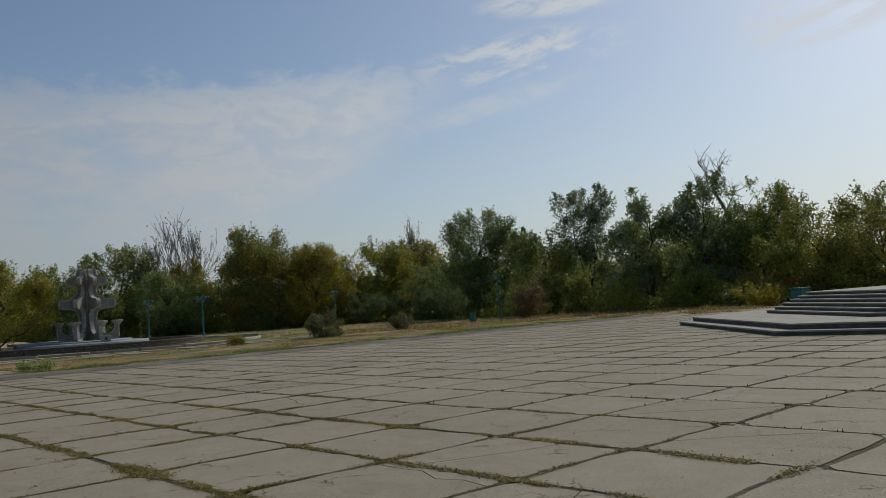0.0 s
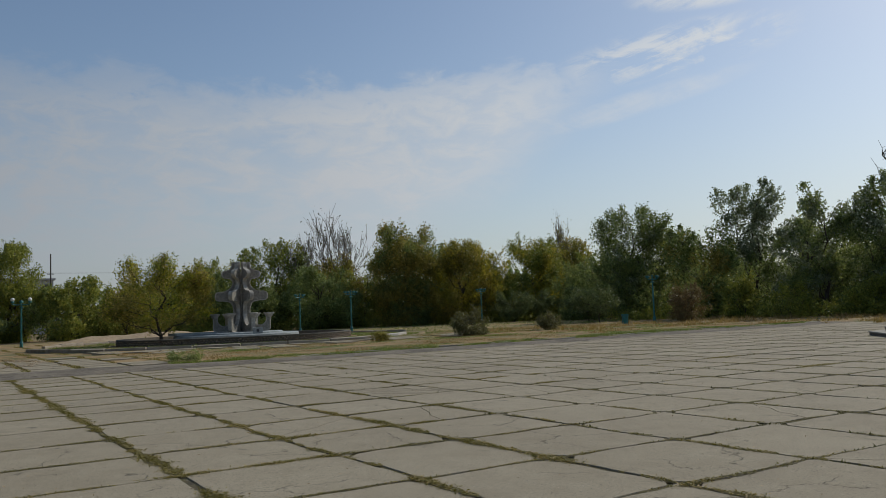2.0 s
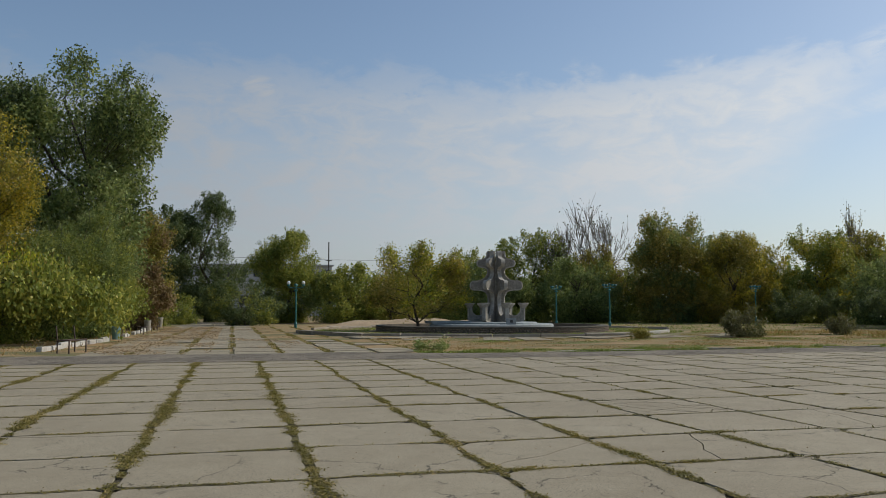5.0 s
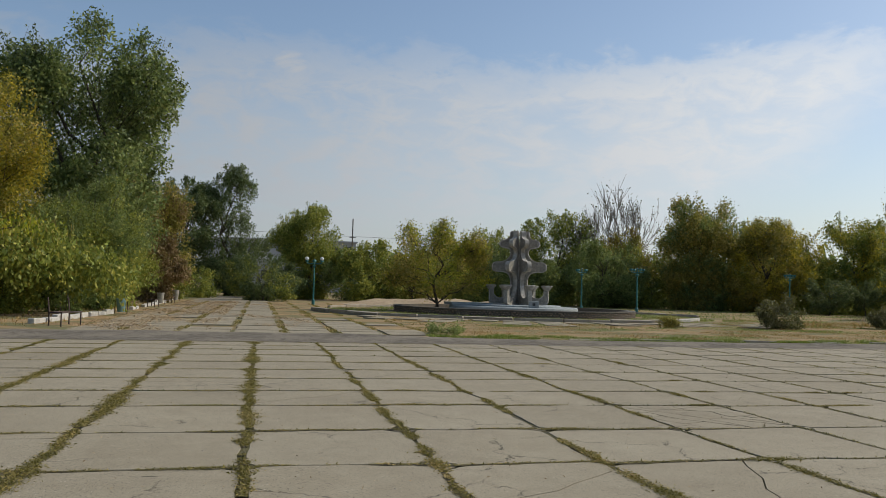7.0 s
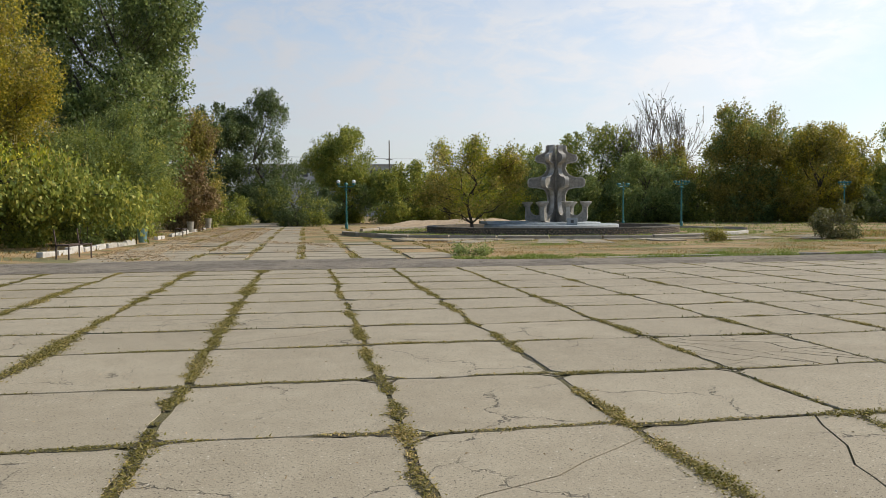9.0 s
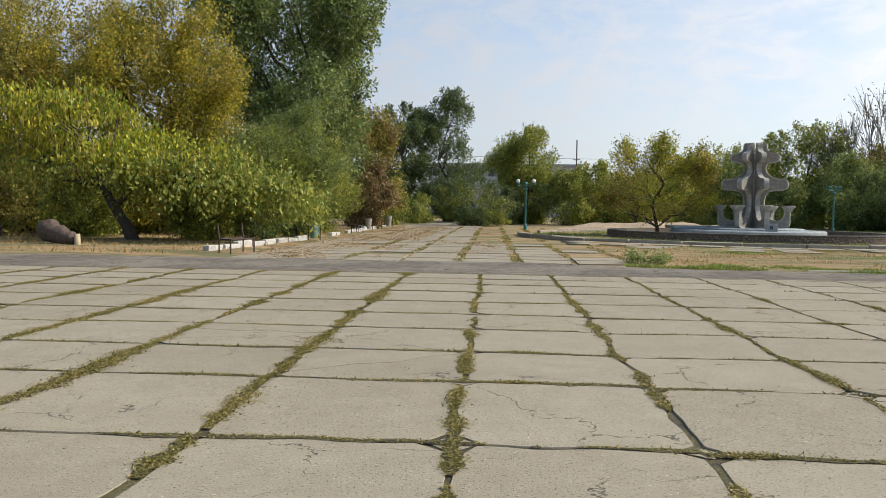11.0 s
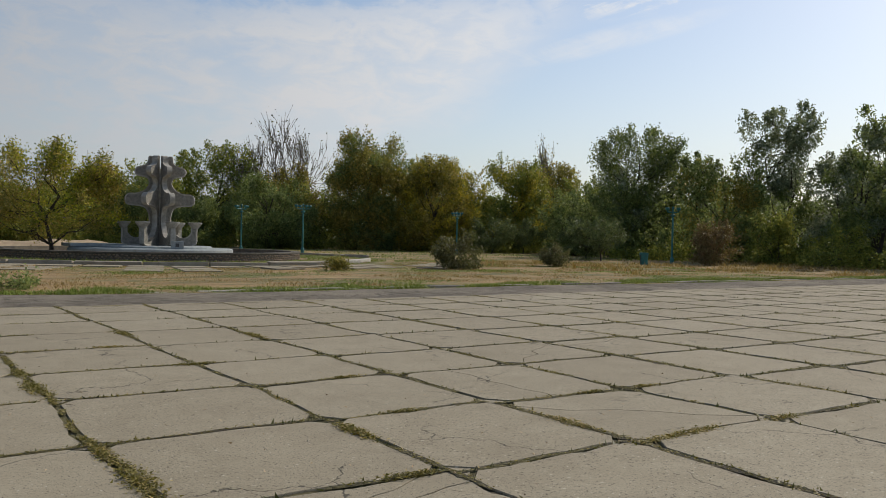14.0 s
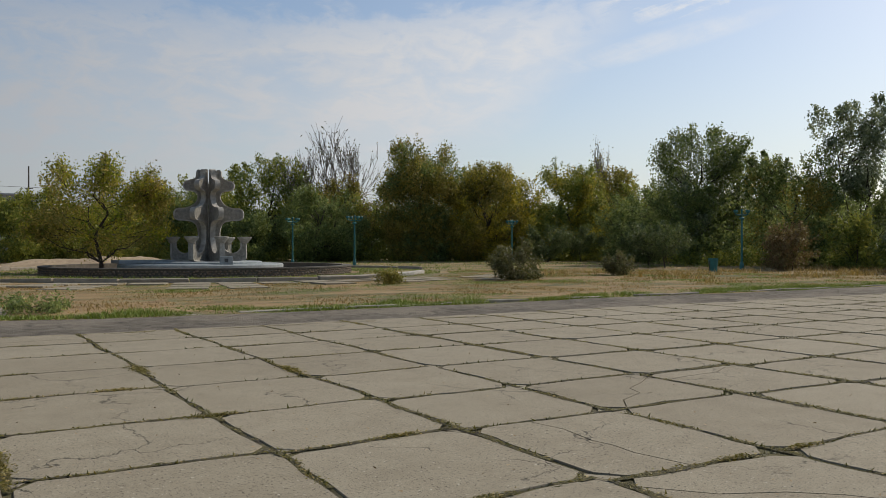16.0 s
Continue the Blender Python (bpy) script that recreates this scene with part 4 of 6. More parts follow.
def alley_paving():
    """Loose old slabs of the alley, half under leaves and grass."""
    r = np.random.default_rng(5)
    v, f = [], []
    xs = np.arange(-2.3, 10.9, 1.68)
    for i, xx in enumerate(xs[:-1]):
        yy = 33.35
        while yy < 108:
            step = 1.6
            wide = xx < 3.0 or yy < (46 if xx < 7 else 40)
            if wide and r.uniform() > (0.04 if xx < 4.2 else 0.18):
                m = Matrix.LocRotScale((xx + 0.84 + r.normal(0, 0.03), yy + 0.8, 0.004 + float(r.normal(0, 0.004))), Euler((float(r.normal(0, 0.003)), float(r.normal(0, 0.003)), float(r.normal(0, 0.012)))), (1.60 - 0.1 * (i > 3), 1.54 - 0.08 * r.uniform(), 1))
                pv, pf = slab_mesh(r, chip=0.02, cut=0.5)
                o = len(v)
                v += [m @ Vector(p) for p in pv]
                f += [tuple(o + q for q in face) for face in pf]
            yy += step
    # slabs of the path that follows the round kerb in front of the fountain
    for ang in np.arange(-150, -40, 6.2):
        for rad in (14.6, 16.3, 18.0):
            if r.uniform() < 0.4:
                continue
            px, py = CENTRE[0] + rad * math.cos(radians(ang)), CENTRE[1] + rad * math.sin(radians(ang))
            if px < 9.6:
                continue
            m = Matrix.LocRotScale((px, py, 0.045 + float(r.normal(0, 0.008))), Euler((0, 0, radians(ang) + float(r.normal(0, 0.04)))), (1.4, 1.35, 1))
            pv, pf = slab_mesh(r, chip=0.02, cut=0.5)
            o = len(v)
            v += [m @ Vector(p) for p in pv]
            f += [tuple(o + q for q in face) for face in pf]
    tagged(new("alley_pavement", mesh_of("alley_pavement", v, f, CONCRETE)), "old alley slabs under grass and fallen leaves", "pavement", kind="structure")


def scatter_grass():
    r = np.random.default_rng(21)

    def blades(name, n, area, h, mat, label, test=None, clump=0.0):
        pts = []
        while len(pts) < n:
            x, y = r.uniform(area[0], area[1]), r.uniform(area[2], area[3])
            if test is None or test(x, y):
                pts.append((x, y, 0.0))
        p = np.array(pts)
        m = len(p)
        d = r.normal(0, 0.45, (m, 3))
        d[:, 2] = 1
        s = r.normal(0, 1, (m, 3))
        s[:, 2] = 0
        s /= np.linalg.norm(s, axis=1, keepdims=True)
        ln = h * r.uniform(0.35, 1.4, (m, 1)) * np.array([[0.5 + 1.2 * max(0, noise.noise((q[0] * 0.5, q[1] * 0.5, 2)) + 0.3)] for q in p])
        wd = 0.012 + 0.05 * ln
        bend = p + d * ln * np.array([1.3, 1.3, 0.9])
        q = np.stack([p - s * wd, p + s * wd, bend], 1)
        tagged(new(name, quads_mesh(name, q, mat)), label, "grass", kind="stuff")

    def lawn(x, y):
        if y < verge(x) + 0.1 + 0.3 * noise.noise((x, y, 0)):
            return False
        if x < ALLEY[1] + 0.4 and x > ALLEY[0]:
            return False
        return math.hypot(x - CENTRE[0], y - CENTRE[1]) > 13.5

    def greener(x, y):
        return lawn(x, y) and noise.noise((x * 0.22, y * 0.35, 8)) > 0.08 - 0.5 * (y < verge(x) + 1.5 + 0.8 * noise.noise((x * 0.3, 0, 4)))

    def dryer(x, y):
        return lawn(x, y) and noise.noise((x * 0.22, y * 0.35, 8)) < 0.12 and (y > verge(x) + 1.3 or r.uniform() < 0.3)

    blades("green_grass", 42000, (9, 46, 31, 56), 0.06, BLADE_GREEN, "green grass in patches on the verge", greener)
    blades("edge_grass", 20000, (9, 46, 31, 36.5), 0.10, BLADE_GREEN, "green grass fringing the asphalt", lambda x, y: verge(x) + 0.15 < y < verge(x) + 1.3 + 0.9 * noise.noise((x * 0.35, 0, 6)) and noise.noise((x * 0.5, y * 0.8, 2)) > -0.15)
    blades("dry_grass", 42000, (9, 46, 31, 56), 0.06, BLADE_DRY, "straw-coloured dry grass on the verge", dryer)
    blades("tall_dry_grass", 10000, (33, 66, 25, 50), 0.26, BLADE_DRY, "tall dry grass along the wood's edge", lambda x, y: (x > 44 or y > 36) and noise.noise((x * 0.4, y * 0.4, 3)) > 0.14)
    blades("woodland_grass", 26000, (-40, -3.2, 34, 75), 0.13, BLADE_DRY, "dry grass below the trees", lambda x, y: y > 34.2 + 0.5 * noise.noise((x * 0.6, 0, 0)))
    blades("park_grass", 14000, (24, 80, 54, 92), 0.16, BLADE_GREEN, "rough green grass before the far row of trees", lambda x, y: math.hypot(x - CENTRE[0], y - CENTRE[1]) > 14 and noise.noise((x * 0.2, y * 0.2, 7)) > -0.2)
    blades("alley_grass", 15000, (-2.2, 9.6, 33.3, 80), 0.05, WEED, "olive grass in the joints of the alley", lambda x, y: abs((x + 2.3 + 0.84) % 1.68 - 0.84) < 0.16 + 0.3 * (x > 5) * max(0, noise.noise((x * 0.9, y * 0.6, 4))) and noise.noise((x * 0.9, y * 0.3, 4)) > -0.1)
    blades("ring_grass", 16000, (5, 36, 46, 75), 0.12, BLADE_GREEN, "grass between kerb and basin wall", lambda x, y: 8.6 < math.hypot(x - CENTRE[0], y - CENTRE[1]) < 13.0)
    # fallen leaves
    pts = []
    while len(pts) < 24000:
        x, y = r.uniform(-2.6, 6), r.uniform(33.4, 80)
        if noise.noise((x * 0.5, y * 0.25, 1)) + 0.5 * (x < 2.0) > 0.15 + 0.5 * r.uniform():
            pts.append((x, y, 0.012 + 0.02 * r.uniform()))
    weeds("fallen_leaves", np.array(pts), LITTER_BROWN, "brown fallen leaves on the alley slabs", 0.06, 0.25)


def verge_kerb():
    """A sunken kerb between asphalt and lawn, half buried."""
    root = tagged(new("verge_kerb"), "half-buried pale kerb stones between asphalt and lawn", "kerb", kind="structure")
    bm = bmesh.new()
    box(bm, -0.62, 0.62, -0.09, 0.09, -0.12, 0.05, 0.02)
    me = bpy.data.meshes.new("kerb_stone")
    bm.to_mesh(me)
    bm.free()
    me.materials.append(OLD_CONCRETE)
    r = np.random.default_rng(14)
    x = 11.6
    while x < 46:
        if r.uniform() < 0.8:
            o = new("kerb_stone", me)
            o.parent = root
            o.matrix_basis = pose(x, verge(x) + 0.42 + float(r.normal(0, 0.02)), float(r.normal(0.0, 0.012)), float(r.normal(0, 2)), float(r.normal(0, 0.8)), float(r.normal(0, 1)))
        x += 1.27


ground_sheet()
asphalt_strip()
verge_kerb()
joint_weeds()
alley_paving()
scatter_grass()

# ---- stepped platform ----


def octagon(bm, apothem, z0, z1, bevel=0.02):
    rad = apothem / math.cos(math.pi / 8)
    a = [bm.verts.new((rad * math.cos(math.pi / 8 + k * math.pi / 4), rad * math.sin(math.pi / 8 + k * math.pi / 4), z0)) for k in range(8)]
    b = [bm.verts.new((v.co.x, v.co.y, z1)) for v in a]
    bm.faces.new(b)
    for k in range(8):
        bm.faces.new((a[k], a[(k + 1) % 8], b[(k + 1) % 8], b[k]))
    top = [e for e in bm.edges if e.verts[0] in b and e.verts[1] in b]
    bmesh.ops.bevel(bm, geom=top, offset=bevel, segments=2, affect="EDGES", profile=0.5)


def platform():
    root = thing("stepped_platform", PLAT[0], PLAT[1], -0.05, "grey concrete platform with stairs, on the paving", "platform")
    heights = [(14.1, 0.0, 0.20), (13.6, 0.20, 0.37)]
    steps = [(10.9 - 0.29 * k, 0.37 + 0.127 * k, 0.37 + 0.127 * (k + 1)) for k in range(6)]
    r = np.random.default_rng(71)
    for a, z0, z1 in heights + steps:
        # recessed riser: its darker material paints the shade below the tread, with some dirt
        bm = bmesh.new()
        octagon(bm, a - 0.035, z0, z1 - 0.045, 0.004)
        part("riser", bm, RISER, root, "stained riser with shade painted into its dark colour")
        bm = bmesh.new()
        octagon(bm, a, z1 - 0.045, z1, 0.012)
        rim = [e for e in bm.edges if abs(e.verts[0].co.z - e.verts[1].co.z) < 1e-4]
        bmesh.ops.subdivide_edges(bm, edges=rim, cuts=14, use_grid_fill=False)
        for q in bm.verts:
            rad = math.hypot(q.co.x, q.co.y)
            worn = 0.022 * max(0.0, noise.noise((q.co.x * 0.9, q.co.y * 0.9, a))) + 0.008 * r.uniform()
            q.co.x -= q.co.x / rad * worn
            q.co.y -= q.co.y / rad * worn
        part("tread", bm, STEP_CONCRETE, root)


platform()

# ---- fountain ----


def smooth_path(pts, per=5):
    """Catmull-Rom through a closed list of points."""
    out, n = [], len(pts)
    for i in range(n):
        p0, p1, p2, p3 = (np.array(pts[(i + k) % n], float) for k in (-1, 0, 1, 2))
        for j in range(per):
            t = j / per
            out.append(0.5 * (2 * p1 + (p2 - p0) * t + (2 * p0 - 5 * p1 + 4 * p2 - p3) * t * t + (3 * p1 - p0 - 3 * p2 + p3) * t ** 3))
    return out


FIN = [(0.16, 0.0), (0.7, -0.02), (1.4, 0.0), (2.0, 0.02), (2.32, 0.15), (2.34, 0.7), (2.32, 1.1), (1.98, 1.12), (1.92, 0.75), (1.62, 0.5),
       (1.2, 0.5), (0.86, 0.72), (0.62, 1.2), (0.60, 1.75), (0.82, 2.15), (1.35, 2.28), (1.85, 2.3), (2.12, 2.45), (2.14, 2.8), (1.9, 3.0),
       (1.45, 3.02), (0.92, 3.2), (0.62, 3.55), (0.72, 3.88), (1.15, 3.98), (1.42, 4.05), (1.56, 4.28), (1.42, 4.52), (1.15, 4.58), (0.74, 4.75),
       (0.66, 5.12), (0.5, 5.18), (0.36, 5.1), (0.34, 4.6), (0.24, 4.2), (0.2, 3.6), (0.3, 3.0), (0.2, 2.4), (0.14, 1.6), (0.13, 0.8)]


def fountain():
    cx, cy = CENTRE
    # basin wall: a round wall with a coping, faced with rubble stones
    wall = thing("basin_wall", cx, cy, 0, "low round basin wall faced with brown rubble stone", "wall")
    bm = bmesh.new()
    sides, r0, r1, h = 72, 8.05, 7.6, 0.44
    rings = [(r0, -0.05), (r0, h - 0.08), (r0 + 0.05, h - 0.07), (r0 + 0.05, h), (r1, h), (r1, 0.1)]
    turned(bm, rings, sides, caps=False)
    part("wall", bm, RISER, wall)
    r = np.random.default_rng(8)
    v, f = [], []
    for k in range(250):
        for row in range(3):
            ang = 2 * math.pi * (k + 0.5 * (row % 2) + r.uniform(-0.2, 0.2)) / 250
            z = 0.06 + 0.115 * row + r.uniform(-0.025, 0.025)
            w, hh, dd = r.uniform(0.06, 0.12), r.uniform(0.04, 0.07), r.uniform(0.015, 0.06)
            t = np.array([-math.sin(ang), math.cos(ang), 0])
            o = np.array([math.cos(ang), math.sin(ang), 0])
            c = o * r0 + np.array([0, 0, z])
            b = len(v)
            for a in range(6):
                q = 2 * math.pi * a / 6 + 0.3
                v.append(c + t * w * math.cos(q) + np.array([0, 0, hh * math.sin(q)]) - o * 0.02)
            for a in range(6):
                q = 2 * math.pi * a / 6 + 0.3
                v.append(c + 0.6 * (t * w * math.cos(q) + np.array([0, 0, hh * math.sin(q)])) + o * dd)
            f += [(b + a, b + (a + 1) % 6, b + 6 + (a + 1) % 6, b + 6 + a) for a in range(6)] + [tuple(range(b + 6, b + 12))]
    tagged(part("facing_stones", mesh_of("facing_stones", v, f, STONE), None, wall, "brown rubble stones"), kind="stuff")
    # soil inside the basin
    bm = bmesh.new()
    turned(bm, [(7.56, 0.12), (5.5, 0.2), (4.0, 0.22)], 48, caps=False)
    part("basin_floor", bm, SAND, wall, "sandy basin floor")
    # round plinth
    plinth = thing("fountain_plinth", cx, cy, 0.1, "pale round concrete plinth in the basin", "plinth")
    bm = bmesh.new()
    turned(bm, [(4.35, 0.0), (4.35, 0.36), (4.28, 0.42), (3.2, 0.43), (3.2, 0.5), (3.14, 0.54), (0.1, 0.55)], 56)
    part("disc", bm, PALE_BLUE, plinth)
    bm = bmesh.new()
    box(bm, -4.4, -1.6, -0.6, 1.8, 0.45, 0.62, 0.02)
    part("raised_slab", bm, PALE_BLUE, plinth)
    # the sculpture: six curved fins round a gap
    body = thing("fountain_sculpture", cx + 0.34, cy - 0.1, 0.645, "grey concrete fountain sculpture of six curved fins with bowls", "sculpture")
    out = smooth_path([(0.22 + 0.81 * (q - 0.13), 0.96 * w) for q, w in FIN], 4)
    fin = bmesh.new()
    th = 0.145
    low = [fin.verts.new((p[0], -th, p[1])) for p in out]
    face = fin.faces.new(low)
    side = bmesh.ops.extrude_face_region(fin, geom=[face])
    up = [g for g in side["geom"] if isinstance(g, bmesh.types.BMVert)]
    bmesh.ops.translate(fin, verts=up, vec=(0, 2 * th, 0))
    bmesh.ops.recalc_face_normals(fin, faces=fin.faces)
    caps = [q for q in fin.faces if len(q.verts) > 8]
    bmesh.ops.inset_individual(fin, faces=caps, thickness=0.07, depth=-0.035)
    fin_me = bpy.data.meshes.new("fin")
    for q in fin.faces:
        q.material_index = 1 if len(q.verts) > 8 else 0
    bmesh.ops.triangulate(fin, faces=[q for q in fin.faces if len(q.verts) > 8])
    fin.to_mesh(fin_me)
    fin.free()
    fin_me.materials.append(SCULPTURE)
    fin_me.materials.append(RELIEF)
    bowl = bmesh.new()
    turned(bowl, [(0.18, 0.98), (0.24, 1.08), (0.37, 1.24), (0.39, 1.3), (0.35, 1.32), (0.28, 1.25), (0.1, 1.2)], 20, 1.9)
    bowl_me = bpy.data.meshes.new("bowl")
    bowl.to_mesh(bowl_me)
    bowl.free()
    bowl_me.materials.append(SCULPTURE)
    for turn in (-86, -133, -24, 169, 41, 104):
        a = new("fin", fin_me)
        a.parent, a.matrix_basis = body, pose(0, 0, 0, 0, 0, turn)
        b = new("bowl", bowl_me)
        b.parent, b.matrix_basis = body, pose(0, 0, 0, 0, 0, turn)
    # pump box on the plinth
    pump = thing("pump_box", cx + 0.2, cy - 3.75, 0.52, "small pale blue box with a dark hole on the plinth", "box", turn=-16)
    bm = bmesh.new()
    box(bm, -0.32, 0.32, -0.25, 0.25, 0, 0.42, 0.02)
    part("housing", bm, PALE_BLUE, pump)
    # no real hole: a dark block on the front paints the shade inside one
    bm = bmesh.new()
    box(bm, -0.09, 0.09, -0.262, -0.2, 0.12, 0.3, 0.004)
    part("opening", bm, DARK_GLASS, pump, "solid dark block painted as the shade in a hole")


fountain()


def round_kerb():
    cx, cy = CENTRE
    root = tagged(new("round_kerb"), "ring of tilted concrete kerb stones round the fountain", "kerb", kind="structure")
    root.matrix_basis = pose(cx, cy, 0)
    bm = bmesh.new()
    box(bm, -0.13, 0.13, -1.27, 1.27, -0.1, 0.20, 0.035)
    grey, white = bpy.data.meshes.new("kerb_stone"), bpy.data.meshes.new("kerb_stone")
    bm.to_mesh(grey)
    bm.to_mesh(white)
    bm.free()
    grey.materials.append(KERB)
    white.materials.append(WHITEWASH)
    r = np.random.default_rng(4)
    step = 11.1
    for k in range(32):
        ang = k * step + 3
        if 150 < ang < 172 or 318 < ang < 350:
            continue
        pale = 292 < ang < 318
        o = new("kerb_stone", white if pale else grey)
        rad = 13.35 - (1.2 * min(1, (ang - 285) / 20) if 285 < ang < 320 else 0)
        o.parent = root
        o.matrix_basis = pose(rad * math.cos(radians(ang)), rad * math.sin(radians(ang)), float(r.normal(0, 0.02)), float(r.normal(0, 0.6)), float(r.normal(0, 5)), ang + float(r.normal(0, 0.7)))


round_kerb()

# ---- lamps ----


def lamp(x, y, globes, turn, label, height=3.75):
    root = thing("street_lamp", x, y, 0, label, "street lamp", "teal park lamps", turn=turn)
    bm = bmesh.new()
    turned(bm, [(0.13, -0.05), (0.13, 0.35), (0.10, 0.42), (0.075, 0.5)], 12)
    part("base", bm, TEAL, root)
    bm = bmesh.new()
    turned(bm, [(0.07, 0.45), (0.065, 2.0), (0.055, height - 0.62)], 12)
    part("pole", bm, TEAL, root)
    bm = bmesh.new()
    turned(bm, [(0.07, height - 0.66), (0.15, height - 0.62), (0.15, height - 0.54), (0.07, height - 0.5)], 12)
    part("collar", bm, TEAL, root, "paler flange")
    bm = bmesh.new()
    turned(bm, [(0.05, height - 0.55), (0.05, height - 0.1), (0.09, height - 0.06), (0.05, height)], 10)
    part("spigot", bm, TEAL, root)
    for k in range(4):
        a = radians(90 * k)
        long = 0.62 if k % 2 == 0 else 0.42
        t = Tubes()
        t.add([(0.03 * math.cos(a), 0.03 * math.sin(a), height - 0.36), (long * 0.6 * math.cos(a), long * 0.6 * math.sin(a), height - 0.38), (long * math.cos(a), long * math.sin(a), height - 0.32), (long * math.cos(a), long * math.sin(a), height - 0.2)], [0.045, 0.04, 0.04, 0.04], 8)
        arm = part("arm", t.mesh("arm", TEAL), None, root)
        bm = bmesh.new()
        turned(bm, [(0.05, height - 0.26), (0.13, height - 0.2), (0.13, height - 0.1), (0.11, height - 0.07)], 12, long * math.cos(a), long * math.sin(a))
        part("socket", bm, TEAL, arm)
        if globes and k % 2 == 0:
            bm = bmesh.new()
            rings = [(0.15 * math.sin(math.pi * i / 10) + 0.002, height + 0.05 - 0.15 * math.cos(math.pi * i / 10)) for i in range(11)]
            turned(bm, rings, 18, long * math.cos(a), long * math.sin(a))
            for q in bm.faces:
                q.smooth = True
            part("globe", bm, GLOBE, arm, "white opal globe")
    return root


lamp(7.95, 75.5, True, -8, "teal park lamp with two white globes beside the alley")
lamp(34.3, 70.1, False, 10, "teal park lamp with empty sockets beside the basin")
lamp(31.8, 76.1, False, 25, "teal park lamp with empty sockets behind the basin")
lamp(50.0, 72.0, False, 40, "teal park lamp with empty sockets by the bushes")
lamp(50.3, 48.5, False, 5, "teal park lamp with empty sockets at the wood's edge")

# ---- alley furniture ----


def white_kerb(x0, y0, x1, y1, label):
    root = tagged(new("white_kerb"), label, "kerb", kind="structure")
    r = np.random.default_rng(int(y0))
    span = math.hypot(x1 - x0, y1 - y0)
    n = max(1, int(span / 1.25))
    ang = math.degrees(math.atan2(y1 - y0, x1 - x0))
    bm = bmesh.new()
    box(bm, -0.6, 0.6, -0.11, 0.11, -0.1, 0.22, 0.035)
    me = bpy.data.meshes.new("kerb_stone")
    bm.to_mesh(me)
    bm.free()
    me.materials.append(WHITEWASH)
    for k in range(n):
        u = (k + 0.5) / n
        if r.uniform() < 0.12:
            continue
        o = new("kerb_stone", me)
        o.parent = root
        o.matrix_basis = pose(x0 + (x1 - x0) * u + float(r.normal(0, 0.03)), y0 + (y1 - y0) * u, float(r.normal(-0.02, 0.03)), float(r.normal(0, 3)), float(r.normal(0, 1.5)), ang + float(r.normal(0, 2)))


white_kerb(-3.9, 36.2, -3.1, 47.0, "whitewashed kerb stones along the alley")
white_kerb(-3.05, 52.5, -3.3, 76.0, "whitewashed kerb stones along the alley, farther on")


def bench_frame(x, y, turn, label, back=True):
    root = thing("bench_frame", x, y, 0, label, "bench", "bench frames", turn=turn)
    for dx in (-0.75, 0.75):
        for dy in (-0.2, 0.2):
            t = Tubes()
            t.add([(dx, dy, -0.06), (dx, dy, 0.45)], [0.025, 0.025], 6)
            part("leg", t.mesh("leg", RUST), None, root)
        if back:
            t = Tubes()
            t.add([(dx, 0.2, 0.45), (dx, 0.26, 0.95)], [0.025, 0.022], 6)
            part("back_post", t.mesh("back_post", RUST), None, root)
    for dy in (-0.2, 0.2):
        t = Tubes()
        t.add([(-0.78, dy, 0.45), (0.78, dy, 0.45)], [0.028, 0.028], 6)
        part("rail", t.mesh("rail", RUST), None, root)
    for dx in (-0.75, 0.75):
        t = Tubes()
        t.add([(dx, -0.2, 0.45), (dx, 0.2, 0.45)], [0.025, 0.025], 6)
        part("crossbar", t.mesh("crossbar", RUST), None, root)


bench_frame(-2.75, 35.9, 78, "rusted iron bench frame without its planks")
bench_frame(-2.75, 59.5, 88, "rusted iron bench frame beside the kerb", False)
bench_frame(-2.9, 71.0, 88, "rusted iron bench frame far along the alley", False)


def litter_bin(x, y, label, h=0.75, r=0.27, mat=None):
    root = thing("litter_bin", x, y, 0, label, "litter bin", "litter bins")
    bm = bmesh.new()
    turned(bm, [(r * 0.72, 0.08), (r * 0.98, h - 0.03), (r, h), (r * 0.9, h), (r * 0.68, 0.14)], 18)
    part("bucket", bm, mat or TEAL, root)
    for s in (-1, 1):
        t = Tubes()
        t.add([(s * r * 1.15, 0, -0.06), (s * r * 1.15, 0, h * 0.8), (s * r * 0.9, 0, h * 0.82)], [0.02, 0.02, 0.02], 6)
        part("leg", t.mesh("leg", RUST), None, root)


litter_bin(-2.75, 47.4, "faded teal steel litter bin beside the white kerb", 0.72, 0.24, PALE_TEAL)
litter_bin(-3.0, 65.6, "grey concrete urn beside the bench frame", 0.8, 0.25, OLD_CONCRETE)
litter_bin(-3.2, 78.0, "grey concrete urn at the far bench frame", 0.9, 0.3, OLD_CONCRETE)
litter_bin(44.0, 45.3, "teal steel litter bin in the dry grass", 0.8, 0.27)


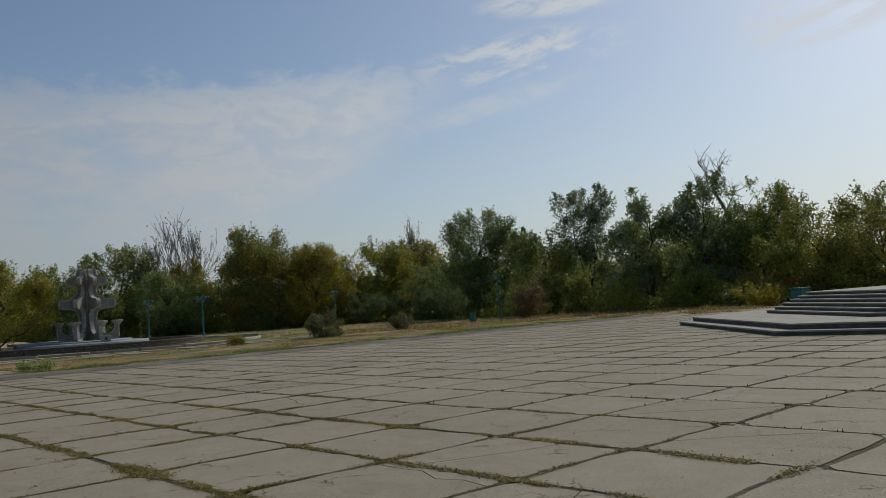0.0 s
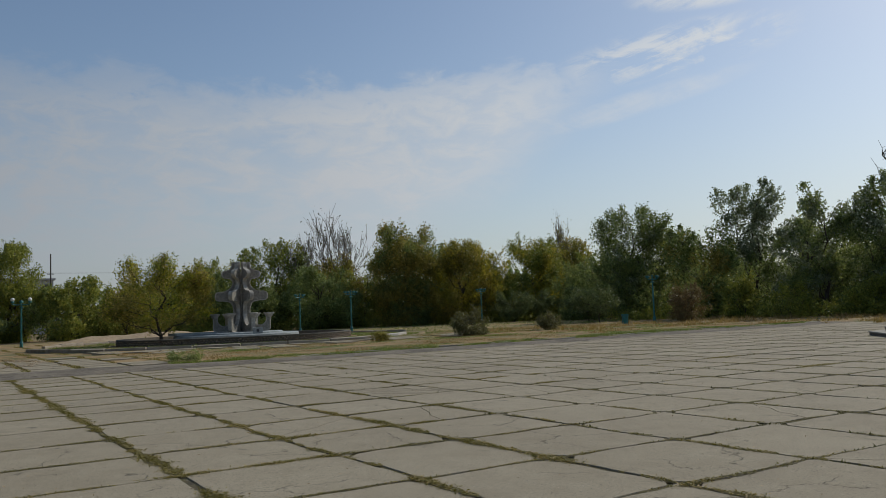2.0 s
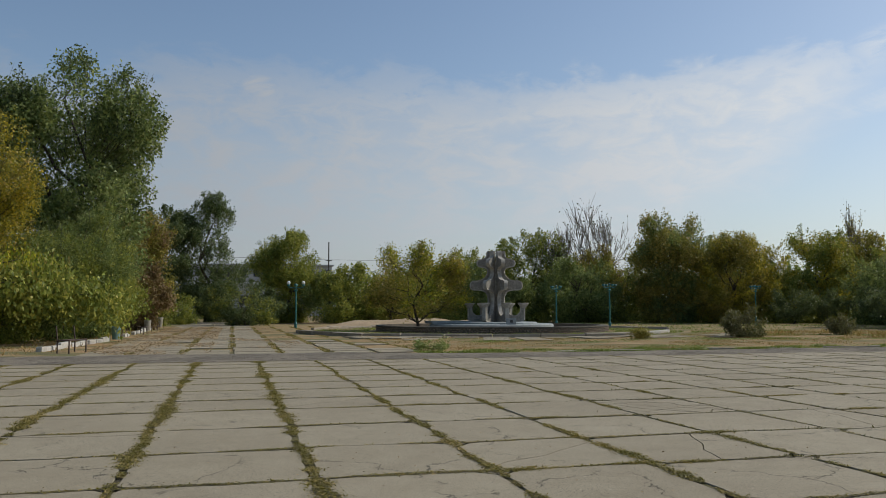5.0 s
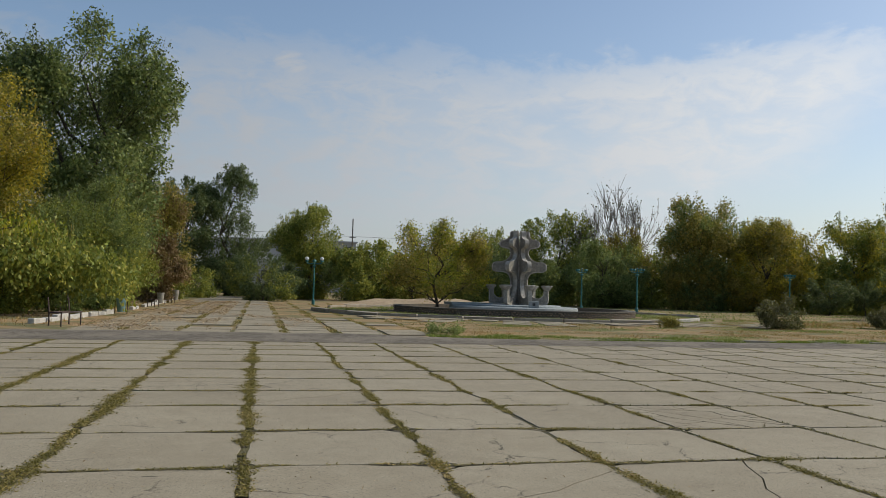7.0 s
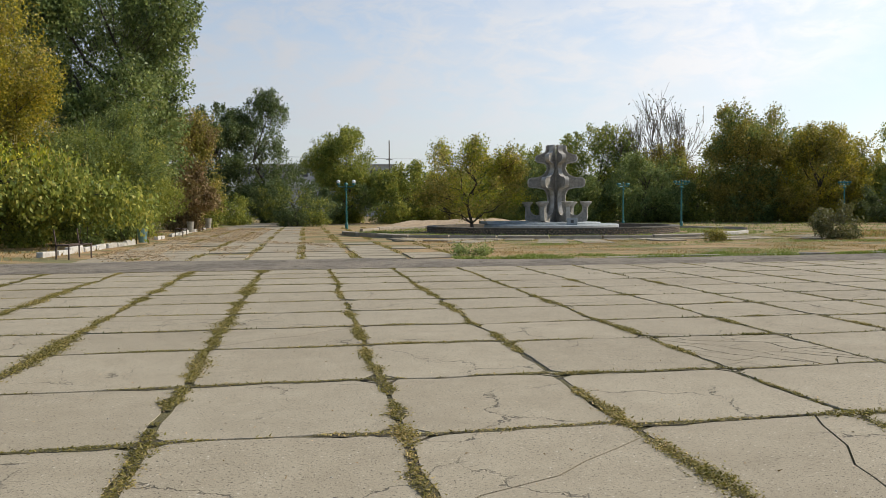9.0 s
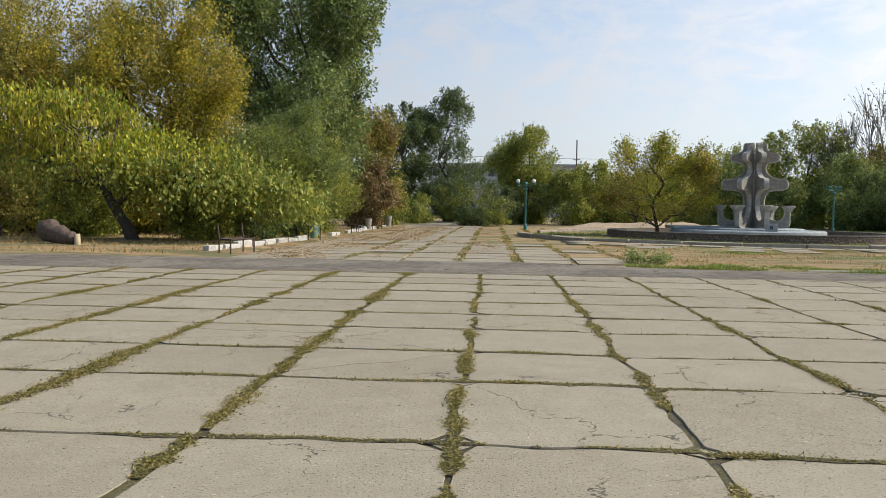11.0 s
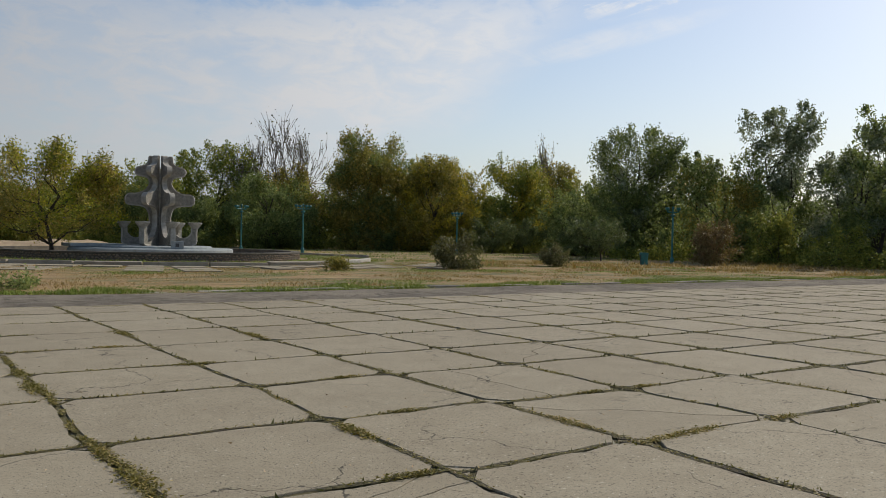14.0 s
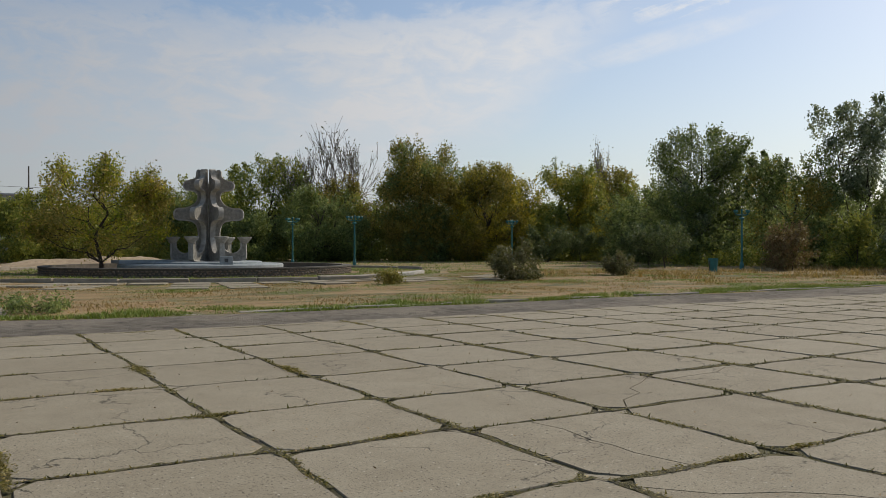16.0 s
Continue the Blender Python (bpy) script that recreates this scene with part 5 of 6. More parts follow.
def stump():
    root = thing("fallen_log", -10.4, 39.4, 0.0, "sawn dark log lying in the grass under the trees", "log", turn=-25)
    t = Tubes()
    t.add([(-0.98, 0, 0.36), (-0.9, 0, 0.46), (-0.6, 0.03, 0.50), (-0.35, 0.04, 0.36), (-0.05, 0.02, 0.37), (0.3, 0, 0.24), (0.6, -0.04, 0.25), (0.85, -0.05, 0.16)], [0.22, 0.40, 0.44, 0.32, 0.35, 0.24, 0.25, 0.12], 11)
    t.v = [(p[0], p[1] + 0.07 * noise.noise((p[0] * 6, p[1] * 6, p[2] * 6)), p[2] + 0.07 * noise.noise((p[0] * 5, p[1] * 5 + 3, p[2] * 5))) for p in t.v]
    part("bark", t.mesh("bark", ROTTEN), None, root)
    t = Tubes()
    t.add([(1.02, -0.1, -0.03), (1.0, -0.1, 0.42)], [0.11, 0.1], 10)
    part("billet", t.mesh("billet", CUT_WOOD), None, root, "pale split billet")


stump()


def teal_kiosk():
    root = thing("teal_cabinet", 54.5, 24.9, 0, "low teal sheet-metal cabinet behind the platform", "cabinet")
    bm = bmesh.new()
    box(bm, -0.65, 0.65, -0.35, 0.35, 0, 1.05, 0.04)
    part("housing", bm, TEAL, root)
    bm = bmesh.new()
    box(bm, -0.72, 0.72, -0.42, 0.42, 1.05, 1.15, 0.03)
    part("lid", bm, TEAL, root)


teal_kiosk()


def earth_mound():
    bm = bmesh.new()
    v = []
    xs, ys = np.linspace(-9, 9, 40), np.linspace(-5, 5, 24)
    for yy in ys:
        for xx in xs:
            k = max(0.0, 1 - (xx / 9) ** 2 - (yy / 5) ** 2)
            z = 0.8 * k ** 0.8 * (0.75 + 0.5 * noise.noise((xx * 0.4, yy * 0.4, 6))) + 0.12 * noise.noise((xx * 1.5, yy * 1.5, 1)) * k - 0.03
            v.append((xx, yy, z))
    bm.free()
    f = [(j * 40 + i, j * 40 + i + 1, j * 40 + i + 41, j * 40 + i + 40) for j in range(23) for i in range(39)]
    ob = new("earth_mound", mesh_of("earth_mound", v, f, SAND, True))
    ob.matrix_basis = pose(19.5, 80.5, 0)
    tagged(ob, "low mound of pale sandy earth behind the basin", "mound")


earth_mound()

# ---- far buildings and the power line ----


def building(x, y, w, d, h, floors, bays, label, roof):
    root = thing("apartment_building" if floors > 1 else "shed", x, y, 0, label, "building")
    bm = bmesh.new()
    box(bm, -w / 2, w / 2, -d / 2, d / 2, -0.2, h, 0.0)
    part("wall", bm, WALL_GREY, root)
    bm = bmesh.new()
    box(bm, -w / 2 - 0.4, w / 2 + 0.4, -d / 2 - 0.4, d / 2 + 0.4, h, h + (0.35 if floors > 1 else 0.5), 0.03)
    part("roof", bm, roof, root)
    pane = bmesh.new()
    box(pane, -0.7, 0.7, -0.05, 0.05, -0.8, 0.8, 0.02)
    me = bpy.data.meshes.new("window")
    pane.to_mesh(me)
    pane.free()
    me.materials.append(DARK_GLASS)
    for k in range(floors):
        for i in range(bays):
            o = new("window", me)
            o.parent = root
            o.matrix_basis = pose(-w / 2 + w * (i + 0.5) / bays, -d / 2 - 0.03, h * (k + 0.55) / floors)


building(8.0, 203.0, 34, 12, 11.6, 3, 11, "grey three-storey building beyond the trees", WALL_GREY)
building(4.5, 158.0, 16, 9, 5.9, 1, 5, "low shed with a pale roof at the alley's end", ROOF_PALE)


def power_pole():
    root = thing("utility_pole", 20.8, 166.0, 0, "dark wooden utility pole with crossbar and wires", "utility pole")
    t = Tubes()
    t.add([(0, 0, -0.2), (0, 0, 14.7)], [0.17, 0.11], 10)
    part("pole", t.mesh("pole", DARK_BARK), None, root)
    bm = bmesh.new()
    box(bm, -0.6, 0.6, -0.06, 0.06, 11.0, 11.14, 0.01)
    part("crossbar", bm, DARK_BARK, root)
    for k, dx in enumerate((-0.55, 0.55)):
        t = Tubes()
        pts = [(dx - 70 + 140 * i / 24, (i - 12) * 0.8, 11.25 + 1.6 * ((i - 12) / 12) ** 2 - 0.9 * 0) for i in range(25)]
        t.add(pts, [0.02] * 25, 4)
        part("wire", t.mesh("wire", DARK_BARK), None, root)


power_pole()

# ---- trees: the wood on the sun's side ----
DARKTREE = "tall dark green elm with an uneven crown"
tree("elm_tree", "tall olive green elm at the wood's edge", "tree", 68, 24, 8.6, 9.5, LEAF_GREEN, seed=1, accent=(LEAF_OLIVE, 0.4))
tree("elm_tree", "dark elm with yellowing leaves at the wood's edge", "tree", 64, 28, 8.2, 8.0, LEAF_GREEN, seed=2, accent=(LEAF_OLIVE, 0.35))
tree("elm_tree", DARKTREE, "tree", 67, 33.5, 11.0, 7.2, LEAF_GREEN, seed=3, top=0.6, accent=(LEAF_DARK, 0.45), rough=0.5)
def leaning_snag():
    """A dead tree that leans out of the wood, forked near its top."""
    root = thing("dead_tree", 67.0, 35.6, 0, "dead grey tree leaning out of the wood", "tree", "trees of the park")
    r = np.random.default_rng(4)
    side = np.array([-0.739, 0.673, 0.0])

    def at(out, z):
        return side * out + np.array([0, 0, z])

    t = Tubes()
    t.add([at(-0.3, -0.1), at(-0.1, 3.0), at(0.1, 6.0), at(0.8, 8.0), at(1.5, 9.4), at(1.8, 10.4)], [0.26, 0.22, 0.19, 0.16, 0.13, 0.08], 8)
    tips = []
    for a, b, c, w in (((1.5, 9.4), (2.2, 10.1), (3.1, 10.4), 0.09), ((1.8, 10.4), (1.4, 11.3), (0.9, 12.2), 0.08), ((1.8, 10.4), (2.3, 11.5), (2.9, 12.3), 0.07), ((0.8, 8.0), (0.2, 9.2), (0.0, 10.0), 0.07)):
        t.add([at(*a), at(*b), at(*c)], [w, w * 0.75, w * 0.4], 6)
        tips += [at(*b), (at(*b) + at(*c)) / 2, at(*c)]
    for p in tips:
        for _ in range(4):
            d = r.normal(0, 0.5, 3) + np.array([0, 0, 0.55])
            q = p + d * 0.6
            t.add([p, q, q + d * 0.5 + r.normal(0, 0.15, 3)], [0.035, 0.025, 0.012], 4)
            t.add([q, q + r.normal(0, 0.35, 3) + np.array([0, 0, 0.25])], [0.022, 0.01], 3)
    part("trunk", t.mesh("trunk", DEAD_WOOD), None, root)


leaning_snag()
tree("elm_tree", DARKTREE, "tree", 62, 36.7, 11.0, 6.0, LEAF_DARK, seed=5, lean=(1.0, -0.6), top=0.65, accent=(LEAF_GREY, 0.35), rough=0.55, full=0.8)
tree("elm_tree", DARKTREE, "tree", 60.0, 41.0, 10.3, 5.0, LEAF_DARK, seed=6, lean=(0.8, -0.5), base=0.2, top=0.65, accent=(LEAF_GREY, 0.4), rough=0.55, full=0.75)
tree("willow_tree", "grey-green tree with a thin open crown", "tree", 64.4, 50.2, 12.2, 5.4, LEAF_GREY, seed=107, full=0.7, base=0.45, lean=(0.2, -0.2), top=0.65, rough=0.6)
tree("elm_tree", "green elm at the wood's edge", "tree", 61, 52.5, 8.6, 7.5, LEAF_DARK, seed=8, accent=(LEAF_OLIVE, 0.3))
tree("elm_tree", "dark elm with a broad flat top", "tree", 61.0, 61.5, 11.7, 8.0, LEAF_DARK, seed=9, accent=(LEAF_GREY, 0.3), top=0.78, full=1.2)
tree("young_elm", "slim young elm standing free before the wood", "tree", 62.5, 56.2, 9.6, 2.6, LEAF_DARK, seed=48, base=0.5, lobes=4, size=0.26, full=0.8)
# the row behind the lawn
tree("poplar_tree", "green and yellow poplar in the far row", "tree", 66, 83, 10.8, 9.0, LEAF_GREEN, seed=10, accent=(LEAF_YELLOW, 0.35), size=0.34)
tree("poplar_tree", "green and yellow poplar in the far row", "tree", 73, 85, 11.2, 9.5, LEAF_OLIVE, seed=11, accent=(LEAF_YELLOW, 0.3), size=0.34)
tree("poplar_tree", "dark poplar in the far row", "tree", 60, 92, 11.0, 8.0, LEAF_DARK, seed=12, size=0.34)
bare_tree("bare_poplar", "slim bare poplar above the far row", 79, 92, 13.2, 2.5, 13, LEAF_OLIVE, 3, 1.4, trunk=0.12)
tree("maple_tree", "olive yellow maple with a round crown", "tree", 54, 81.5, 9.8, 8.8, LEAF_YELLOW, seed=14, accent=(LEAF_OLIVE, 0.4), size=0.3, full=1.25)
tree("maple_tree", "large dark olive maple with some yellow leaves", "tree", 50, 87.5, 13.0, 10.5, LEAF_OLIVE, seed=115, accent=(LEAF_DARK, 0.35), size=0.32, full=1.4, gaps=-0.4)
bare_tree("half_dead_tree", "half dead tree with thin upright branches", 46.5, 99.5, 17.4, 8.0, 16, LEAF_DRAB, 2, 1.3, thin=0.028, stems=5, levels=4)
bare_tree("half_dead_tree", "half dead tree with thin upright branches", 41.5, 99.5, 14.2, 6.5, 17, LEAF_DRAB, 1, 1.3, thin=0.03, stems=5, levels=4)
tree("shrub_tree", "brown tinted shrub under the half dead trees", "tree", 46.0, 97, 9.0, 9.0, LEAF_OLIVE, seed=18, accent=(LEAF_BROWN, 0.35), size=0.32)
tree("ash_tree", "green ash behind the fountain", "tree", 38.5, 100, 11.8, 8.8, LEAF_GREEN, seed=19, size=0.34, accent=(LEAF_DARK, 0.4))
tree("ash_tree", "green ash behind the fountain", "tree", 35.5, 111, 9.8, 9.5, LEAF_GREEN, seed=20, size=0.36)
tree("ash_tree", "green ash behind the fountain", "tree", 28.0, 108, 8.2, 10.0, LEAF_GREEN, seed=21, size=0.36, accent=(LEAF_OLIVE, 0.4))
tree("elm_tree", "broad dark elm in the far row", "tree", 40, 90, 7.6, 9.0, LEAF_DARK, seed=22, size=0.34)
tree("young_elm", "young olive green elm growing in the basin", "tree", 15.6, 62.0, 6.2, 7.2, LEAF_OLIVE, seed=23, size=0.2, base=0.17, accent=(LEAF_LIME, 0.35), trunk=0.12, z=0.12, full=0.8, rough=0.4, top=0.35)
tree("young_elm", "young green elm beside the basin", "tree", 15.2, 97, 6.6, 7.0, LEAF_GREEN, seed=24, size=0.32)
tree("young_elm", "young green elm beside the basin", "tree", 20.5, 99, 6.2, 8.0, LEAF_GREEN, seed=25, size=0.32, accent=(LEAF_OLIVE, 0.4))
tree("linden_tree", "bright green linden with a dense round crown", "tree", 9.6, 104.0, 11.1, 8.8, LEAF_GREEN, seed=26, size=0.30, full=1.3, base=0.02, rough=0.2, top=0.5)
tree("bush", "dark round bush at the end of the alley", "bush", 3.9, 88, 4.6, 7.0, LEAF_DEEP, seed=27, size=0.26, stems=3, accent=(LEAF_GREEN, 0.3))
# the wood beside the alley
tree("elm_tree", "tall dark elm beside the far alley", "tree", -0.4, 112, 16.2, 9.4, LEAF_DEEP, seed=128, size=0.34)
tree("elm_tree", "tall dark elm beside the far alley", "tree", -5.6, 110, 16.2, 7.5, LEAF_DEEP, seed=29, size=0.36)
tree("elm_tree", "yellowing elm with brown dry twigs beside the alley", "tree", -5.4, 79, 11.4, 7.8, LEAF_OLIVE, seed=30, size=0.26, accent=(LEAF_BROWN, 0.3))
tree("poplar_tree", "very tall dark green poplar above the other trees", "tree", -7.9, 65.5, 20.6, 11.8, LEAF_DEEP, seed=31, size=0.335, base=0.08, accent=(LEAF_DARK, 0.8), top=0.6, full=2.0, gaps=-0.12, rough=0.45)
tree("tamarisk", "feathery grey-green tamarisk beside the alley", "tree", -6.8, 55.5, 7.4, 8.0, LEAF_DARK, seed=32, count=44, size=0.22, narrow=0.34, stems=3, accent=(LEAF_GREEN, 0.4), full=1.3)
tree("tamarisk", "green bushy tamarisk beside the white kerb", "tree", -4.9, 56.5, 4.8, 4.6, LEAF_GREEN, seed=33, count=40, size=0.2, narrow=0.4, stems=3)
tree("maple_tree", "tall maple turning yellow behind the catalpa", "tree", -12.0, 52.5, 12.8, 10.0, LEAF_OLIVE, seed=34, size=0.22, base=0.1, accent=(LEAF_YELLOW, 0.6), top=0.55, gaps=-0.1, rough=0.5, full=1.5)
tree("maple_tree", "maple turning yellow with bare twigs", "tree", -19.5, 53, 15.0, 10.5, LEAF_OLIVE, seed=35, size=0.22, base=0.12, accent=(LEAF_YELLOW, 0.35), full=1.1, top=0.55, gaps=0.0, rough=0.5)


def catalpa():
    """A low leaning catalpa with large drooping leaves and long hanging pods."""
    root = thing("catalpa_tree", -9.8, 44.2, 0, "leaning catalpa with large lime leaves and hanging brown pods", "tree", "trees of the park")
    r = np.random.default_rng(77)
    wood = Tubes()
    wood.add([(0, 0, -0.1), (-0.25, -0.1, 0.6), (-0.75, -0.2, 1.4), (-1.2, -0.2, 2.2), (-1.3, 0, 3.2)], [0.30, 0.23, 0.20, 0.17, 0.12], 10)
    wood.add([(-0.75, -0.2, 1.4), (0.4, -0.4, 2.3), (2.0, -0.5, 2.9), (4.0, -0.6, 3.0)], [0.16, 0.13, 0.1, 0.05], 8)
    spots = []
    for i in range(70):
        u = r.uniform(-1, 1)
        cx = 1.0 + 6.3 * u
        cz = 2.7 + (1.9 - 0.9 * max(0, u)) * math.cos(u * 1.2) * r.uniform(0.0, 1.0) + (3.0 if u < -0.25 else 0) * r.uniform(0, 1) - 0.9 * max(0, u) ** 2 - 0.4 * r.uniform() ** 2
        cy = r.uniform(-2.8, 2.4)
        wood.add(bent((-0.6 + 0.35 * cx, -0.1, 2.2 + 0.2 * abs(u)), (cx, cy, cz), 4, 0.15, r), [0.08, 0.06, 0.045, 0.03, 0.015], 5)
        for _ in range(13):
            d = r.normal(0, 1, 3)
            spots.append(np.array([cx, cy, cz]) + d * np.array([0.66, 0.6, 0.20]) - np.array([0, 0, 0.16 * (d[0] ** 2 + d[1] ** 2)]))
    part("trunk", wood.mesh("trunk", DARK_BARK), None, root)
    spots = np.array(spots)
    # low leaves get a greener, darker material: the crown's shade is in that colour
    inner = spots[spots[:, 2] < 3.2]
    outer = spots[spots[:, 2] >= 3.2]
    lime = outer[:, 0] + r.normal(0, 2.6, len(outer)) < 4.2
    part("crown", quads_mesh("crown", leaves(outer[lime], 34, 0.27, 0.21, r, 1.1, 0.5), LEAF_LIME), None, root)
    part("green_crown", quads_mesh("green_crown", leaves(outer[~lime], 34, 0.27, 0.21, r, 1.1, 0.5), LEAF_GREEN), None, root, "greener leaves")
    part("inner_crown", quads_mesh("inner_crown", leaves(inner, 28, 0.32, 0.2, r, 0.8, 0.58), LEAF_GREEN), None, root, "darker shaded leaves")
    t = Tubes()
    for c in outer[r.uniform(size=len(outer)) < np.where(outer[:, 0] < 0.5, 1.0, 0.45)]:
        for _ in range(6):
            p = c + r.normal(0, 0.30, 3)
            ln = r.uniform(0.3, 0.62)
            t.add([p, p + np.array([r.normal(0, 0.02), r.normal(0, 0.02), -ln * 0.5]), p + np.array([r.normal(0, 0.04), r.normal(0, 0.04), -ln])], [0.011, 0.013, 0.005], 3)
    tagged(part("hanging_fruit", t.mesh("hanging_fruit", POD), None, root, "long hanging seed pods"), kind="stuff")


catalpa()

# undergrowth
for i, (x, y, h, w, mat, name, label) in enumerate([
    (-7.2, 45.2, 2.6, 3.2, LEAF_GREEN, "bush", "green bush under the catalpa"),
    (-5.4, 47.5, 2.6, 3.0, LEAF_DARK, "bush", "dark green bush beside the kerb"),
    (-4.4, 51.5, 2.8, 3.0, LEAF_DARK, "bush", "dark green bush beside the kerb"),
    (-13.8, 47.0, 3.0, 4.4, LEAF_GREEN, "bush", "green bush beneath the maples"),
    (-17.5, 47.5, 3.4, 5.0, LEAF_OLIVE, "bush", "olive bush beneath the maples"),
    (-22.0, 50.0, 4.0, 6.0, LEAF_OLIVE, "bush", "olive bush beneath the maples"),
    (-16.0, 58.0, 5.0, 8.0, LEAF_DARK, "bush", "dark thicket behind the maples"),
    (-24.0, 60.0, 6.0, 9.0, LEAF_DARK, "bush", "dark thicket behind the maples"),
    (-10.5, 63.0, 6.0, 8.0, LEAF_DARK, "bush", "dark thicket behind the tamarisk"),
    (-4.2, 70.5, 5.4, 4.4, LEAF_BROWN, "bush", "tall brown withered bush beside the alley"),
    (13.4, 101.0, 5.6, 6.0, LEAF_DARK, "bush", "dark green bush beside the linden"),
    (6.4, 100.0, 4.4, 5.0, LEAF_DEEP, "bush", "dark green bush beside the linden"),
    (-4.2, 85.0, 4.0, 4.0, LEAF_GREEN, "bush", "green bush far along the alley"),
    (-2.8, 96.0, 3.4, 4.0, LEAF_GREEN, "bush", "green bush far along the alley"),
    (29.3, 43.2, 1.65, 2.5, LEAF_DRAB, "bush", "straggling olive bush on the lawn"),
    (36.6, 44.6, 1.0, 1.5, LEAF_DRAB, "bush", "small dry bush on the lawn"),
    (22.3, 41.7, 0.5, 0.8, LEAF_OLIVE, "bush", "tuft of weed on the lawn"),
    (9.9, 34.0, 0.22, 1.3, LEAF_DARK, "bush", "creeping weed clump at the asphalt's edge"),
    (57.0, 76.0, 3.4, 4.5, LEAF_DEEP, "bush", "dark round bush with a bare stem"),
    (61.5, 76.5, 3.3, 4.5, LEAF_DEEP, "bush", "dark round bush with a bare stem"),
    (66.0, 74.5, 3.4, 4.5, LEAF_DEEP, "bush", "dark round bush with a bare stem"),
    (52.0, 58.0, 3.3, 3.8, LEAF_DEEP, "bush", "dark round bush with a bare stem"),
    (50.5, 55.0, 3.2, 3.6, LEAF_DEEP, "bush", "dark round bush with a bare stem"),
    (51.5, 46.0, 2.8, 3.2, LEAF_BROWN, "bush", "brownish shrub beside the lamp"),
    (57.6, 46.0, 3.9, 3.2, LEAF_GREEN, "bush", "pointed green shrub at the wood's edge"),
    (55.5, 40.2, 2.6, 3.5, LEAF_GREEN, "bush", "low green shrub at the wood's edge"),
    (59.0, 35.5, 3.0, 4.0, LEAF_GREEN, "bush", "low green shrub at the wood's edge"),
    (60.0, 30.5, 2.6, 4.0, LEAF_OLIVE, "bush", "low yellowing shrub at the wood's edge"),
    (55.0, 28.0, 1.6, 2.6, LEAF_YELLOW, "bush", "low yellow shrub behind the platform"),
    (64.0, 42.0, 5.5, 7.0, LEAF_DARK, "bush", "dark thicket inside the wood"),
    (66.0, 50.0, 6.0, 8.0, LEAF_DARK, "bush", "dark thicket inside the wood"),
    (70.0, 30.0, 5.5, 8.0, LEAF_DARK, "bush", "dark thicket inside the wood"),
    (72.0, 60.0, 6.5, 9.0, LEAF_DARK, "bush", "dark thicket inside the wood"),
    (62.0, 66.0, 6.0, 8.0, LEAF_DARK, "bush", "dark thicket inside the wood"),
    (44.0, 93.0, 5.0, 8.0, LEAF_DARK, "bush", "dark thicket below the far row"),
    (34.0, 97.0, 5.0, 8.0, LEAF_DARK, "bush", "dark thicket behind the fountain"),
    (57.0, 88.0, 5.5, 8.0, LEAF_DARK, "bush", "dark thicket below the far row"),
    (67.0, 88.0, 6.0, 9.0, LEAF_DARK, "bush", "dark thicket below the far row"),
    (48.0, 95.5, 8.8, 8.0, LEAF_GREEN, "bush", "tall green thicket in the far row"),
    (43.5, 96.5, 7.5, 8.0, LEAF_OLIVE, "bush", "tall olive thicket in the far row"),
    (60.0, 84.0, 7.5, 7.0, LEAF_GREEN, "bush", "tall green thicket in the far row"),
    (70.0, 76.0, 8.4, 8.0, LEAF_GREEN, "bush", "tall green thicket in the far row"),
    (63.0, 70.0, 7.2, 7.5, LEAF_DARK, "bush", "tall dark thicket in the far row"),
    (65.5, 45.5, 8.2, 7.0, LEAF_GREY, "bush", "tall grey-green thicket in the wood"),
    (70.0, 41.0, 9.0, 8.0, LEAF_DARK, "bush", "tall dark thicket in the wood"),
    (24.0, 103.0, 6.6, 9.0, LEAF_GREEN, "bush", "green thicket behind the fountain"),
    (31.5, 103.0, 7.4, 8.0, LEAF_DARK, "bush", "dark thicket behind the fountain"),
    (78.0, 62.0, 8.5, 11.0, LEAF_DARK, "bush", "tall dark thicket deep in the wood"),
    (74.0, 46.0, 8.0, 10.0, LEAF_DARK, "bush", "tall dark thicket deep in the wood"),
    (69.0, 66.0, 8.0, 10.0, LEAF_GREEN, "bush", "tall green thicket deep in the wood"),
    (61.0, 59.0, 6.5, 8.0, LEAF_DARK, "bush", "tall dark thicket deep in the wood"),
    (78.0, 34.0, 8.5, 10.0, LEAF_GREEN, "bush", "tall green thicket deep in the wood"),
    (76.0, 22.0, 7.0, 10.0, LEAF_OLIVE, "bush", "tall olive thicket deep in the wood"),
    (80.0, 84.0, 8.0, 10.0, LEAF_OLIVE, "bush", "olive thicket in the far row"),
    (84.0, 72.0, 8.0, 10.0, LEAF_DARK, "bush", "dark thicket in the far row"),
]):
    stem = "bare stem" in label
    tree(name, label, "bush", x, y, h, w, mat, seed=200 + i, count=24, size=0.10 + 0.036 * min(h, 6), base=0.28 if stem else 0.0,
         stems=1 if stem else 3, group="bushes of the park", trunk=0.02 + 0.008 * h, full=0.32 if "deep in" in label or "inside" in label else 0.9)


